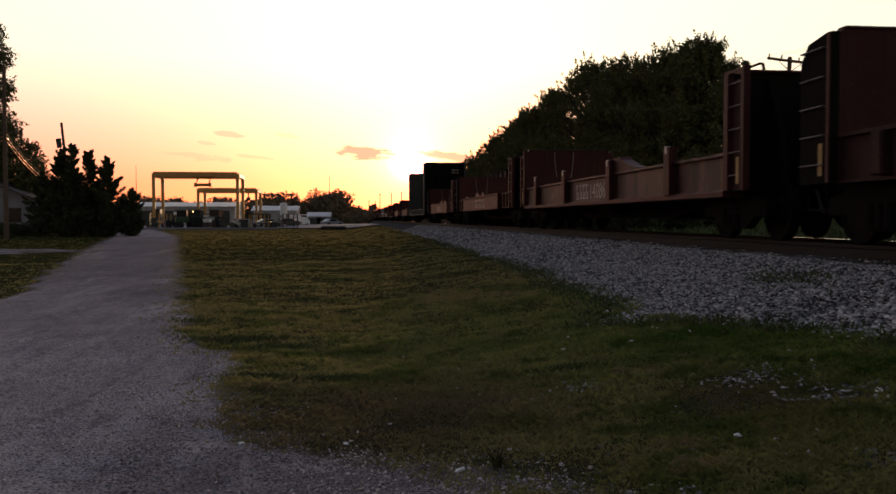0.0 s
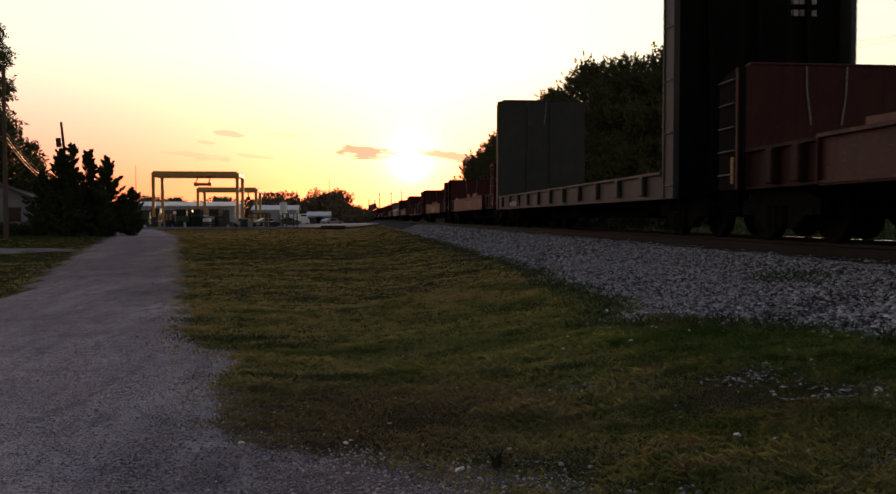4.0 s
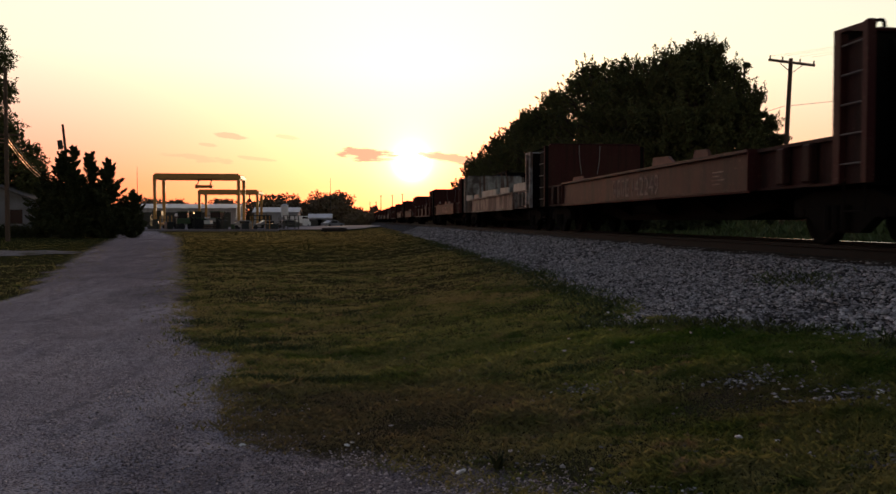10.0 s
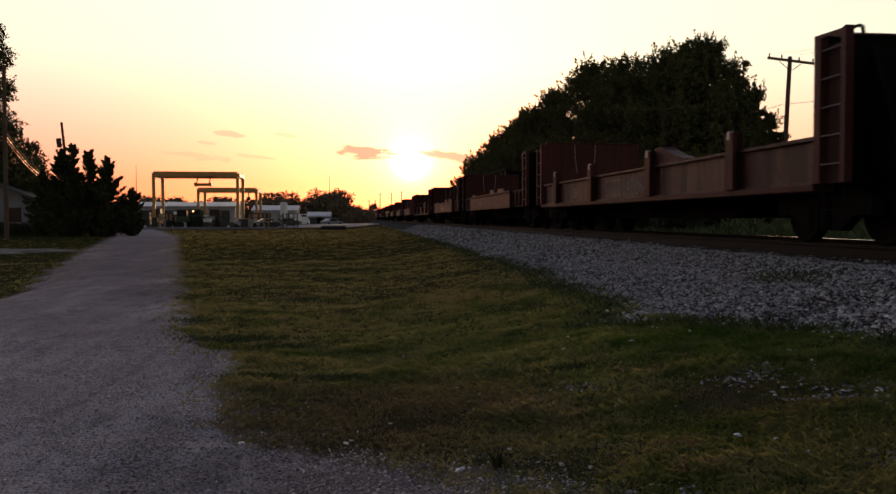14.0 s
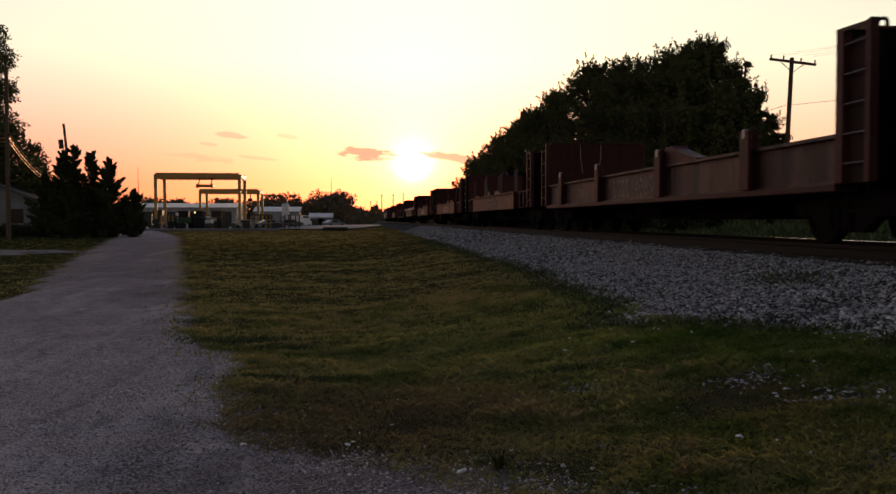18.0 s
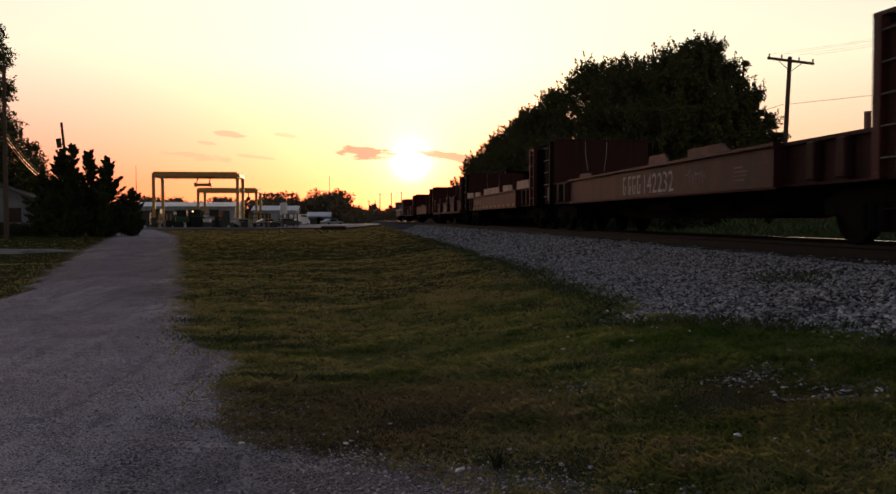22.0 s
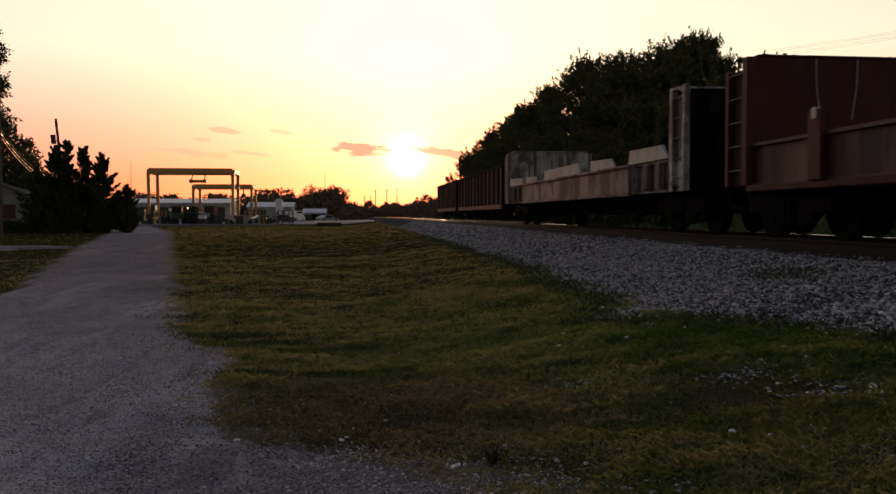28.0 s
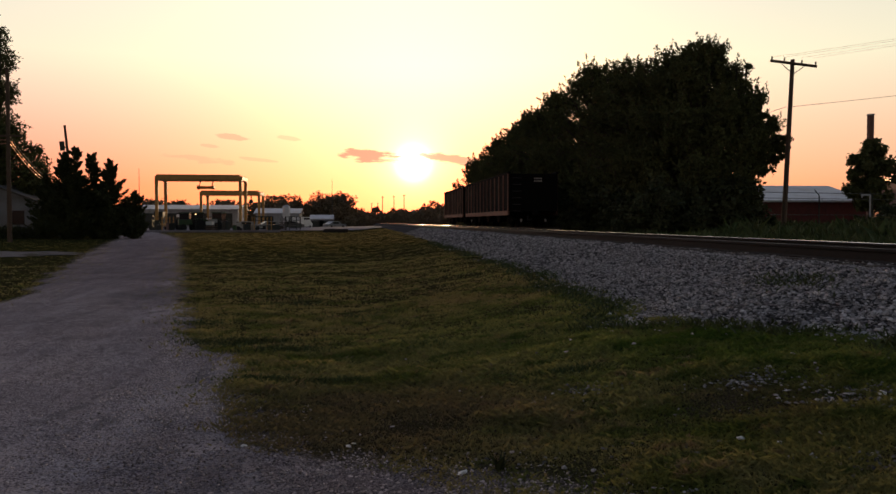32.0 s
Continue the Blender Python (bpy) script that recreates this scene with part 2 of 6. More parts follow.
STREAK = (3.0, 1.0, 0.18)
M = {
    "maroon": material("maroon_paint", (0.060, 0.017, 0.017), 0.6, 0, [((0.068, 0.026, 0.020), 1.3, 0.46, 0.66), ((0.035, 0.017, 0.015), 3.0, 0.5, 0.68, STREAK), ((0.16, 0.10, 0.07), 22, 0.6, 0.8)], 0.006, 9, obrand=0.25, spec=0.12),
    # the maroon again, with the shade of recessed end parts put into it
    "maroon_shaded": material("shaded_maroon_paint", (0.030, 0.013, 0.012), 0.7, 0, [((0.05, 0.022, 0.018), 1.3, 0.46, 0.66), ((0.018, 0.011, 0.010), 3.0, 0.5, 0.68, STREAK), ((0.13, 0.085, 0.065), 22, 0.62, 0.8)], 0.006, 9, obrand=0.25, spec=0.1),
    "maroon_side": material("weathered_oxide_side", (0.052, 0.020, 0.018), 0.58, 0, [((0.085, 0.042, 0.035), 0.9, 0.46, 0.7), ((0.022, 0.012, 0.011), 2.2, 0.48, 0.60, STREAK), ((0.13, 0.075, 0.055), 3.5, 0.6, 0.7, STREAK), ((0.19, 0.125, 0.10), 20, 0.6, 0.72), ((0.04, 0.022, 0.02), 6, 0.58, 0.68)], 0.006, 7, obrand=0.25, spec=0.2),
    "oxide_pale": material("sun_faded_oxide", (0.058, 0.029, 0.025), 0.58, 0, [((0.10, 0.058, 0.047), 0.9, 0.45, 0.66), ((0.024, 0.013, 0.012), 2.2, 0.48, 0.60, STREAK), ((0.04, 0.022, 0.02), 6, 0.58, 0.68)], 0.006, 7, obrand=0.25, spec=0.2),
    "white_steel": material("scuffed_white_paint", (0.37, 0.365, 0.36), 0.6, 0, [((0.16, 0.155, 0.155), 1.4, 0.44, 0.6), ((0.075, 0.06, 0.055), 0.8, 0.49, 0.59), ((0.10, 0.05, 0.035), 1.7, 0.51, 0.60, STREAK), ((0.05, 0.035, 0.03), 4.5, 0.57, 0.66), ((0.10, 0.05, 0.03), 16, 0.6, 0.7)], 0.006, 8),
    "white_grime": material("grimy_white_paint", (0.115, 0.095, 0.085), 0.75, 0, [((0.25, 0.235, 0.22), 2.2, 0.52, 0.66, STREAK), ((0.035, 0.025, 0.02), 3.0, 0.48, 0.6, STREAK), ((0.06, 0.03, 0.02), 9, 0.55, 0.68)], 0.006, 8),
    "tan_side": material("faded_tan_side", (0.25, 0.20, 0.165), 0.68, 0, [((0.15, 0.11, 0.088), 0.5, 0.42, 0.62), ((0.07, 0.042, 0.032), 1.1, 0.51, 0.61), ((0.06, 0.036, 0.028), 1.7, 0.51, 0.60, STREAK), ((0.07, 0.045, 0.035), 4.5, 0.60, 0.68), ((0.12, 0.06, 0.04), 16, 0.6, 0.7)], 0.006, 8),
    "board_tan": material("weathered_tan_board", (0.44, 0.30, 0.22), 0.75, 0, [((0.26, 0.15, 0.11), 2.0, 0.45, 0.7)], 0.004, 14),
    "scrawl": material("faded_chalk_scrawl", (0.26, 0.20, 0.18), 0.8, 0, [((0.10, 0.05, 0.045), 7, 0.45, 0.6)]),
    "board_white": material("pale_board", (0.46, 0.42, 0.36), 0.7, 0, [((0.33, 0.27, 0.21), 2.0, 0.45, 0.7), ((0.16, 0.08, 0.05), 6, 0.62, 0.75)], 0.004, 14),
    "board_rust": material("rusty_board", (0.2, 0.09, 0.06), 0.75, 0, [((0.1, 0.045, 0.035), 3.0, 0.4, 0.7)], 0.004, 14, obrand=0.3),
    "grey_steel": material("dark_grey_paint", (0.030, 0.032, 0.029), 0.65, 0, [((0.06, 0.05, 0.043), 1.2, 0.5, 0.75), ((0.035, 0.028, 0.025), 4, 0.5, 0.75, STREAK)], 0.006, 8),
    # grime of the running gear; also the painted shade of the car ends
    "under": material("grimy_shaded_steel", (0.010, 0.009, 0.0082), 0.95, 0, [((0.013, 0.010, 0.008), 5, 0.5, 0.75)], 0.004, 20, spec=0.04),
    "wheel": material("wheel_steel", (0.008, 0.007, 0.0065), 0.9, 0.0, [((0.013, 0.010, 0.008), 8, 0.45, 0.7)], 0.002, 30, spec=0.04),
    "pale_steel": material("bare_galvanised", (0.32, 0.30, 0.29), 0.5, 0.2, [((0.2, 0.14, 0.1), 9, 0.5, 0.75)], 0.001, 40),
    "dull_steel": material("dull_worn_steel", (0.12, 0.10, 0.095), 0.6, 0.2, [((0.06, 0.045, 0.04), 9, 0.5, 0.7)]),
    "mark_dim": material("worn_stencil_paint", (0.25, 0.205, 0.185), 0.8, 0, [((0.11, 0.065, 0.055), 7, 0.46, 0.6)]),
    "mark": material("white_stencil_paint", (0.46, 0.40, 0.36), 0.8, 0, [((0.2, 0.13, 0.11), 7, 0.5, 0.64)]),
    "yellow": material("yellow_reflective_strip", (0.26, 0.155, 0.045), 0.6, 0, [((0.12, 0.07, 0.04), 12, 0.5, 0.7)]),
    "rail": material("polished_rail_head", (0.75, 0.72, 0.7), 0.12, 1.0, [((0.35, 0.3, 0.27), 6, 0.5, 0.8)]),
    "rail_web": material("rusty_rail_web", (0.016, 0.012, 0.010), 0.9, 0, [((0.010, 0.008, 0.007), 7, 0.4, 0.7)], 0.002, 40),
    # same rail head painted dark, for the sky's gleam it lacks
    "rail_unlit": material("unlit_rail_head", (0.035, 0.028, 0.024), 0.6, 0.0, [((0.02, 0.016, 0.014), 6, 0.5, 0.8)], spec=0.15),
    "tie": material("creosoted_wood", (0.035, 0.027, 0.022), 0.9, 0, [((0.07, 0.055, 0.045), 6, 0.45, 0.75, (1, 8, 8))], 0.006, 18, obrand=0.3),
    "stone": material("limestone_ballast", (0.28, 0.262, 0.255), 0.85, 0, [((0.10, 0.093, 0.09), 18, 0.42, 0.7), ((0.50, 0.48, 0.47), 45, 0.6, 0.8)], 0.003, 60, island=0.92),
    "stone_pale": material("pale_limestone", (0.52, 0.50, 0.49), 0.8, 0, [((0.24, 0.23, 0.235), 16, 0.42, 0.66)], 0.003, 60, island=0.4),
    "bed": material("ballast_bed", (0.075, 0.072, 0.073), 0.95, 0, [((0.05, 0.047, 0.047), 14, 0.4, 0.65), ((0.24, 0.235, 0.24), 30, 0.54, 0.7)], 0.018, 24, spec=0.0),
    "ground": material("mown_turf", (0.055, 0.052, 0.019), 1.0, 0, [((0.070, 0.054, 0.026), 0.45, 0.48, 0.62), ((0.038, 0.044, 0.015), 1.1, 0.48, 0.62), ((0.11, 0.085, 0.055), 4.0, 0.60, 0.72), ((0.02, 0.021, 0.009), 38, 0.47, 0.58), ((0.14, 0.11, 0.08), 80, 0.55, 0.62), ((0.035, 0.03, 0.018), 130, 0.5, 0.6)], 0.007, 70, spec=0.0),
    "grass": material("grass_blades", (0.275, 0.240, 0.098), 0.9, 0, [((0.285, 0.220, 0.10), 0.45, 0.52, 0.66), ((0.125, 0.145, 0.040), 1.1, 0.48, 0.62), ((0.26, 0.185, 0.10), 2.6, 0.58, 0.68), ((0.11, 0.13, 0.042), 3.4, 0.54, 0.62), ((0.26, 0.195, 0.12), 5.0, 0.6, 0.68)], island=0.2, spec=0.04),
    "weed": material("weed_leaves", (0.06, 0.085, 0.03), 0.8, 0, [((0.10, 0.1, 0.04), 1.0, 0.45, 0.7)], island=0.4, spec=0.2),
    "leaf": material("tree_leaves", (0.098, 0.102, 0.041), 0.9, 0, [((0.075, 0.080, 0.032), 0.5, 0.4, 0.7)], island=0.18, spec=0.1),
    # distance haze put into the leaf colour, paler and browner
    "leaf_hazed": material("hazed_tree_leaves", (0.20, 0.145, 0.095), 0.85, 0, [((0.12, 0.10, 0.06), 0.2, 0.4, 0.7)], island=0.35, spec=0.2),
    "cedar": material("cedar_sprays", (0.060, 0.066, 0.028), 0.85, 0, [((0.028, 0.036, 0.016), 0.8, 0.4, 0.7)], island=0.35, spec=0.2),
    "bark": material("bark", (0.075, 0.055, 0.04), 0.95, 0, [((0.035, 0.027, 0.02), 8, 0.4, 0.7, (2, 2, 0.3))], 0.02, 14),
    "pole": material("weathered_pole_wood", (0.13, 0.085, 0.06), 0.9, 0, [((0.06, 0.04, 0.03), 6, 0.45, 0.7, (4, 4, 0.2))], 0.004, 30),
    "wire": material("overhead_wire", (0.03, 0.03, 0.03), 0.6),
    # the low sun's orange glint put into the wire's colour
    "wire_glint": material("sunlit_wire", (0.85, 0.42, 0.27), 0.28, 1.0),
    "glassy": material("porcelain", (0.2, 0.17, 0.14), 0.25),
    "crane_yellow": material("crane_yellow_paint", (0.52, 0.28, 0.08), 0.5, 0, [((0.38, 0.2, 0.06), 2.0, 0.5, 0.75)], 0.002, 20),
    "metal_wall": material("corrugated_pale_wall", (0.42, 0.42, 0.43), 0.6, 0.1, [((0.3, 0.28, 0.27), 0.6, 0.45, 0.7, (2, 2, 0.3))], 0.01, 6),
    "metal_roof": material("corrugated_roof", (0.46, 0.47, 0.5), 0.45, 0.3, [((0.34, 0.32, 0.31), 0.4, 0.45, 0.7)], 0.01, 5),
    # orange reflection of the evening sky put into the roof's colour
    "orange_lit_roof": material("orange_lit_metal_roof", (0.55, 0.27, 0.16), 0.38, 0.5, [((0.38, 0.17, 0.10), 0.7, 0.45, 0.7)], 0.006, 6),
    "red_wall": material("dark_red_wall", (0.13, 0.032, 0.026), 0.8, 0, [((0.08, 0.025, 0.02), 1.5, 0.45, 0.7)], 0.006, 8),
    "siding": material("white_house_siding", (0.26, 0.26, 0.28), 0.8, 0, [((0.19, 0.18, 0.19), 0.8, 0.45, 0.7)], 0.003, 10),
    "shingle": material("asphalt_shingle", (0.11, 0.10, 0.095), 0.95, 0, [((0.07, 0.065, 0.06), 3, 0.45, 0.7)], 0.01, 12),
    "brick": material("chimney_brick", (0.20, 0.10, 0.08), 0.9, 0, [((0.12, 0.07, 0.06), 1.5, 0.45, 0.7)], 0.01, 10),
    "dark_metal": material("painted_dark_metal", (0.04, 0.045, 0.04), 0.5, 0.1, [((0.07, 0.05, 0.035), 4, 0.5, 0.75)]),
    "green": material("machine_green", (0.035, 0.075, 0.032), 0.5, 0, [((0.06, 0.05, 0.03), 3, 0.5, 0.75)]),
    "car_paint": material("silver_car_paint", (0.32, 0.32, 0.33), 0.3, 0.4, [((0.24, 0.24, 0.24), 2, 0.45, 0.7)]),
    "white_paint": material("white_van_paint", (0.72, 0.72, 0.71), 0.35, 0, [((0.55, 0.53, 0.5), 2, 0.5, 0.75)]),
    "rubber": material("tyre_rubber", (0.02, 0.02, 0.02), 0.85),
    "window": material("dark_window_glass", (0.02, 0.022, 0.025), 0.2, 0, spec=0.4),
    "lamp": material("tail_lamp_glow", (0.8, 0.2, 0.05), 0.4),
    "concrete": material("stained_concrete", (0.33, 0.32, 0.31), 0.9, 0, [((0.2, 0.19, 0.18), 1.2, 0.45, 0.7)], 0.006, 14),
    "pale_gravel": material("pale_drive_gravel", (0.27, 0.245, 0.25), 0.95, 0, [((0.10, 0.09, 0.06), 0.8, 0.45, 0.6), ((0.12, 0.105, 0.10), 20, 0.5, 0.6)], 0.01, 60, spec=0.0),
    "yard_gravel": material("dark_yard_gravel", (0.27, 0.24, 0.26), 0.95, 0, [((0.18, 0.16, 0.165), 0.2, 0.45, 0.7), ((0.31, 0.28, 0.29), 3, 0.55, 0.75)], 0.01, 3, spec=0.05),
    "gravel": material("mixed_gravel", (0.50, 0.42, 0.40), 0.9, 0, [((0.25, 0.20, 0.195), 30, 0.42, 0.7)], 0.002, 80, island=0.6),
    "litter": material("white_litter", (0.75, 0.74, 0.72), 0.8, 0, [((0.5, 0.48, 0.44), 20, 0.5, 0.7)]),
    "wood_post": material("raw_wood_post", (0.13, 0.085, 0.065), 0.9, 0, [((0.06, 0.04, 0.035), 8, 0.45, 0.7, (6, 6, 0.4))], 0.002, 40, obrand=0.3),
}


def patch(tree, was, centre, radius, colour, scale, mode="MULTIPLY"):
    """A patch of another colour with a ragged edge, lying at one place: wear, turf tone or painted light."""
    nodes = tree.nodes
    coord = nodes.new("ShaderNodeTexCoord")
    dist = nodes.new("ShaderNodeVectorMath")
    dist.operation = "DISTANCE"
    link(tree, coord.outputs["Object"], dist.inputs[0])
    dist.inputs[1].default_value = centre
    tex = nodes.new("ShaderNodeTexNoise")
    tex.inputs["Scale"].default_value = scale
    tex.inputs["Detail"].default_value = 9
    tex.inputs["Roughness"].default_value = 0.7
    link(tree, coord.outputs["Object"], tex.inputs["Vector"])
    warp = nodes.new("ShaderNodeMath")
    warp.operation = "MULTIPLY_ADD"
    link(tree, tex.outputs["Fac"], warp.inputs[0])
    warp.inputs[1].default_value = radius * 1.6
    link(tree, dist.outputs["Value"], warp.inputs[2])
    ramp = nodes.new("ShaderNodeMapRange")
    ramp.inputs["From Min"].default_value = radius * 1.25
    ramp.inputs["From Max"].default_value = radius * 1.95
    ramp.inputs["To Min"].default_value = 0.8
    ramp.inputs["To Max"].default_value = 0.0
    link(tree, warp.outputs[0], ramp.inputs["Value"])
    mix = nodes.new("ShaderNodeMix")
    mix.data_type = "RGBA"
    mix.blend_type = mode
    link(tree, ramp.outputs[0], mix.inputs[0])
    link(tree, was, mix.inputs[6])
    mix.inputs[7].default_value = (*colour, 1)
    return mix.outputs[2]


def dirt_and_light(mat, centre, radius, colour, scale, mode="MULTIPLY"):
    tree = M[mat].node_tree
    bsdf = tree.nodes["Principled BSDF"]
    was = bsdf.inputs["Base Color"].links[0].from_socket
    link(tree, patch(tree, was, centre, radius, colour, scale, mode), bsdf.inputs["Base Color"])


dirt_and_light("gravel", (-0.9, 4.8, 0), 0.9, (0.55, 0.55, 0.57), 6.0)
dirt_and_light("ground", (0.0, 5.9, 0), 1.9, (1.1, 0.92, 1.1), 7.0)     # bare earth
dirt_and_light("ground", (2.5, 4.9, 0), 0.6, (1.3, 1.1, 1.5), 6.0)
dirt_and_light("ground", (2.2, 6.2, 0), 0.45, (1.3, 1.1, 1.5), 6.0)
dirt_and_light("grass", (0.0, 5.7, 0), 1.5, (0.15, 0.115, 0.07), 3.0, "MIX")
dirt_and_light("grass", (2.5, 4.9, 0), 0.6, (0.16, 0.12, 0.07), 4.0, "MIX")
dirt_and_light("grass", (3.0, 4.2, 0), 1.9, (0.6, 0.70, 0.55), 1.3)
dirt_and_light("grass", (2.6, 8.8, 0), 3.4, (0.74, 0.92, 0.72), 1.0)
dirt_and_light("grass", (3.9, 6.6, 0), 2.2, (0.50, 0.78, 0.45), 1.3)      # greener turf by the ballast
dirt_and_light("ground", (3.9, 6.6, 0), 2.2, (0.6, 0.80, 0.55), 1.3)
dirt_and_light("grass", (-4, 80, 0), 46.0, (0.46, 0.36, 0.15), 0.1, "MIX")      # far field painted paler, for the low sun it catches
dirt_and_light("ground", (0, 75, 0), 62.0, (0.6, 0.76, 0.48), 0.1)
dirt_and_light("grass", (-15, 48, 0), 20.0, (1.0, 0.95, 0.7), 0.15)
dirt_and_light("ground", (-10, 145, 0), 100.0, (0.5, 0.55, 0.45), 0.05)


def gravel_cover():
    """Gravel over the turf's soil wherever the road's cover runs high, with a ragged, mixed border."""
    tree = M["ground"].node_tree
    nodes = tree.nodes
    bsdf = nodes["Principled BSDF"]
    where = nodes.new("ShaderNodeTexCoord").outputs["Object"]
    soil = bsdf.inputs["Base Color"].links[0].from_socket
    col = layers(tree, where, (0.60, 0.525, 0.52), [((0.37, 0.32, 0.32), 0.55, 0.4, 0.7), ((0.45, 0.40, 0.42), 1.7, 0.5, 0.75), ((0.24, 0.21, 0.205), 9, 0.48, 0.72), ((0.09, 0.075, 0.082), 70, 0.50, 0.56), ((0.52, 0.46, 0.465), 1.1, 0.52, 0.64, (1.0, 0.10, 1.0)), ((0.25, 0.22, 0.235), 1.6, 0.55, 0.68, (1.0, 0.12, 1.0)), ((0.20, 0.178, 0.18), 3.2, 0.56, 0.66, (1.0, 0.35, 1.0)), ((0.56, 0.52, 0.57), 95, 0.56, 0.61), ((0.11, 0.09, 0.105), 60, 0.53, 0.58)])
    # the last one darkens the whole far stretch of the road
    for centre, radius, tint, scale in (((-0.5, 5.6, 0), 1.0, (0.66, 0.66, 0.67), 3.0), ((0.4, 3.9, 0), 1.7, (0.44, 0.41, 0.39), 4.0), ((-1.0, 4.5, 0), 0.5, (0.7, 0.7, 0.72), 6.0), ((-2.9, 16, 0), 2.2, (0.75, 0.75, 0.75), 1.5), ((-8.0, 42, 0), 36.0, (0.66, 0.62, 0.61), 0.2)):
        col = patch(tree, col, centre, radius, tint, scale)
    cover = nodes.new("ShaderNodeAttribute")
    cover.attribute_name = "cover"
    spread = cover.outputs["Fac"]
    for scale, k in ((3.5, 0.7), (22.0, 0.9), (90.0, 0.6)):
        tex = nodes.new("ShaderNodeTexNoise")
        tex.inputs["Scale"].default_value = scale
        tex.inputs["Detail"].default_value = 5
        link(tree, where, tex.inputs["Vector"])
        n = nodes.new("ShaderNodeMath")
        n.operation = "MULTIPLY_ADD"
        link(tree, tex.outputs["Fac"], n.inputs[0])
        n.inputs[1].default_value = k
        n.inputs[2].default_value = -k / 2
        m = nodes.new("ShaderNodeMath")
        m.operation = "ADD"
        link(tree, spread, m.inputs[0])
        link(tree, n.outputs[0], m.inputs[1])
        spread = m.outputs[0]
    ramp = nodes.new("ShaderNodeMapRange")
    ramp.inputs["From Min"].default_value = 0.36
    ramp.inputs["From Max"].default_value = 0.64
    link(tree, spread, ramp.inputs["Value"])
    mix = nodes.new("ShaderNodeMix")
    mix.data_type = "RGBA"
    link(tree, ramp.outputs[0], mix.inputs[0])
    link(tree, soil, mix.inputs[6])
    link(tree, col, mix.inputs[7])
    link(tree, mix.outputs[2], bsdf.inputs["Base Color"])


def let_through(mat, share):
    """Thin blades and leaves pass part of the light that falls on their far side."""
    tree = M[mat].node_tree
    bsdf = tree.nodes["Principled BSDF"]
    thin = tree.nodes.new("ShaderNodeBsdfTranslucent")
    link(tree, bsdf.inputs["Base Color"].links[0].from_socket, thin.inputs["Color"])
    mix = tree.nodes.new("ShaderNodeMixShader")
    mix.inputs[0].default_value = share
    link(tree, bsdf.outputs[0], mix.inputs[1])
    link(tree, thin.outputs[0], mix.inputs[2])
    link(tree, mix.outputs[0], tree.nodes["Material Output"].inputs["Surface"])


gravel_cover()
let_through("grass", 0.35)
lamp_node = M["lamp"].node_tree.nodes["Principled BSDF"]
lamp_node.inputs["Emission Color"].default_value = (1.0, 0.55, 0.25, 1)
lamp_node.inputs["Emission Strength"].default_value = 4.0


# ---- mesh helpers ----
def bm_box(bm, x0, x1, y0, y1, z0, z1, bevel=0.0, turn=None):
    vs = bmesh.ops.create_cube(bm, size=1)["verts"]
    sx, sy, sz = x1 - x0, y1 - y0, z1 - z0
    for v in vs:
        v.co = Vector((v.co.x * sx + (x0 + x1) / 2, v.co.y * sy + (y0 + y1) / 2, v.co.z * sz + (z0 + z1) / 2))
    if bevel:
        es = list({e for v in vs for e in v.link_edges})
        vs = [v for v in bmesh.ops.bevel(bm, geom=es, offset=bevel, segments=1, affect="EDGES")["verts"]]
    if turn is not None:
        bmesh.ops.transform(bm, matrix=turn, verts=vs)
    return vs


def bm_tube(bm, a, b, r0, r1=None, n=8, caps=True):
    a, b = Vector(a), Vector(b)
    r1 = r0 if r1 is None else r1
    q = (b - a).to_track_quat("Z", "Y").to_matrix()
    rings = []
    for p, r in ((a, r0), (b, r1)):
        rings.append([bm.verts.new(p + q @ Vector((r * math.cos(k * math.tau / n), r * math.sin(k * math.tau / n), 0))) for k in range(n)])
    for k in range(n):
        bm.faces.new((rings[0][k], rings[0][(k + 1) % n], rings[1][(k + 1) % n], rings[1][k]))
    if caps:
        bm.faces.new(rings[0][::-1])
        bm.faces.new(rings[1])


def bm_prism(bm, outline, axis, a, b):
    """A closed outline of 2D points drawn out along axis ('x', 'y' or 'z') from a to b."""
    def place(u, v, w):
        return {"x": (w, u, v), "y": (u, w, v), "z": (u, v, w)}[axis]
    lo = [bm.verts.new(place(u, v, a)) for u, v in outline]
    hi = [bm.verts.new(place(u, v, b)) for u, v in outline]
    n = len(outline)
    faces = [bm.faces.new(lo), bm.faces.new(hi)]
    for k in range(n):
        faces.append(bm.faces.new((lo[k], lo[(k + 1) % n], hi[(k + 1) % n], hi[k])))
    bmesh.ops.recalc_face_normals(bm, faces=faces)


def part(name, bm, mat, parent=None, label="", kind=""):
    me = bpy.data.meshes.new(name)
    bm.normal_update()
    bm.to_mesh(me)
    bm.free()
    me.materials.append(M[mat])
    ob = new(name, me)
    if parent is not None:
        ob.parent = parent
    return tagged(ob, label, kind=kind)


def shape(name, mat, parent, build, label="", kind=""):
    bm = bmesh.new()
    build(bm)
    return part(name, bm, mat, parent, label, kind)


def box(name, mat, parent, x0, x1, y0, y1, z0, z1, bevel=0.0, label=""):
    return shape(name, mat, parent, lambda bm: bm_box(bm, x0, x1, y0, y1, z0, z1, bevel), label)


def tube(name, mat, parent, a, b, r0, r1=None, n=8, label=""):
    return shape(name, mat, parent, lambda bm: bm_tube(bm, a, b, r0, r1, n), label)


def thing(name, m, label, category, group="", kind=""):
    ob = new(name)
    ob.empty_display_size = 0.3
    ob.matrix_basis = m
    return tagged(ob, label, category, group, kind)


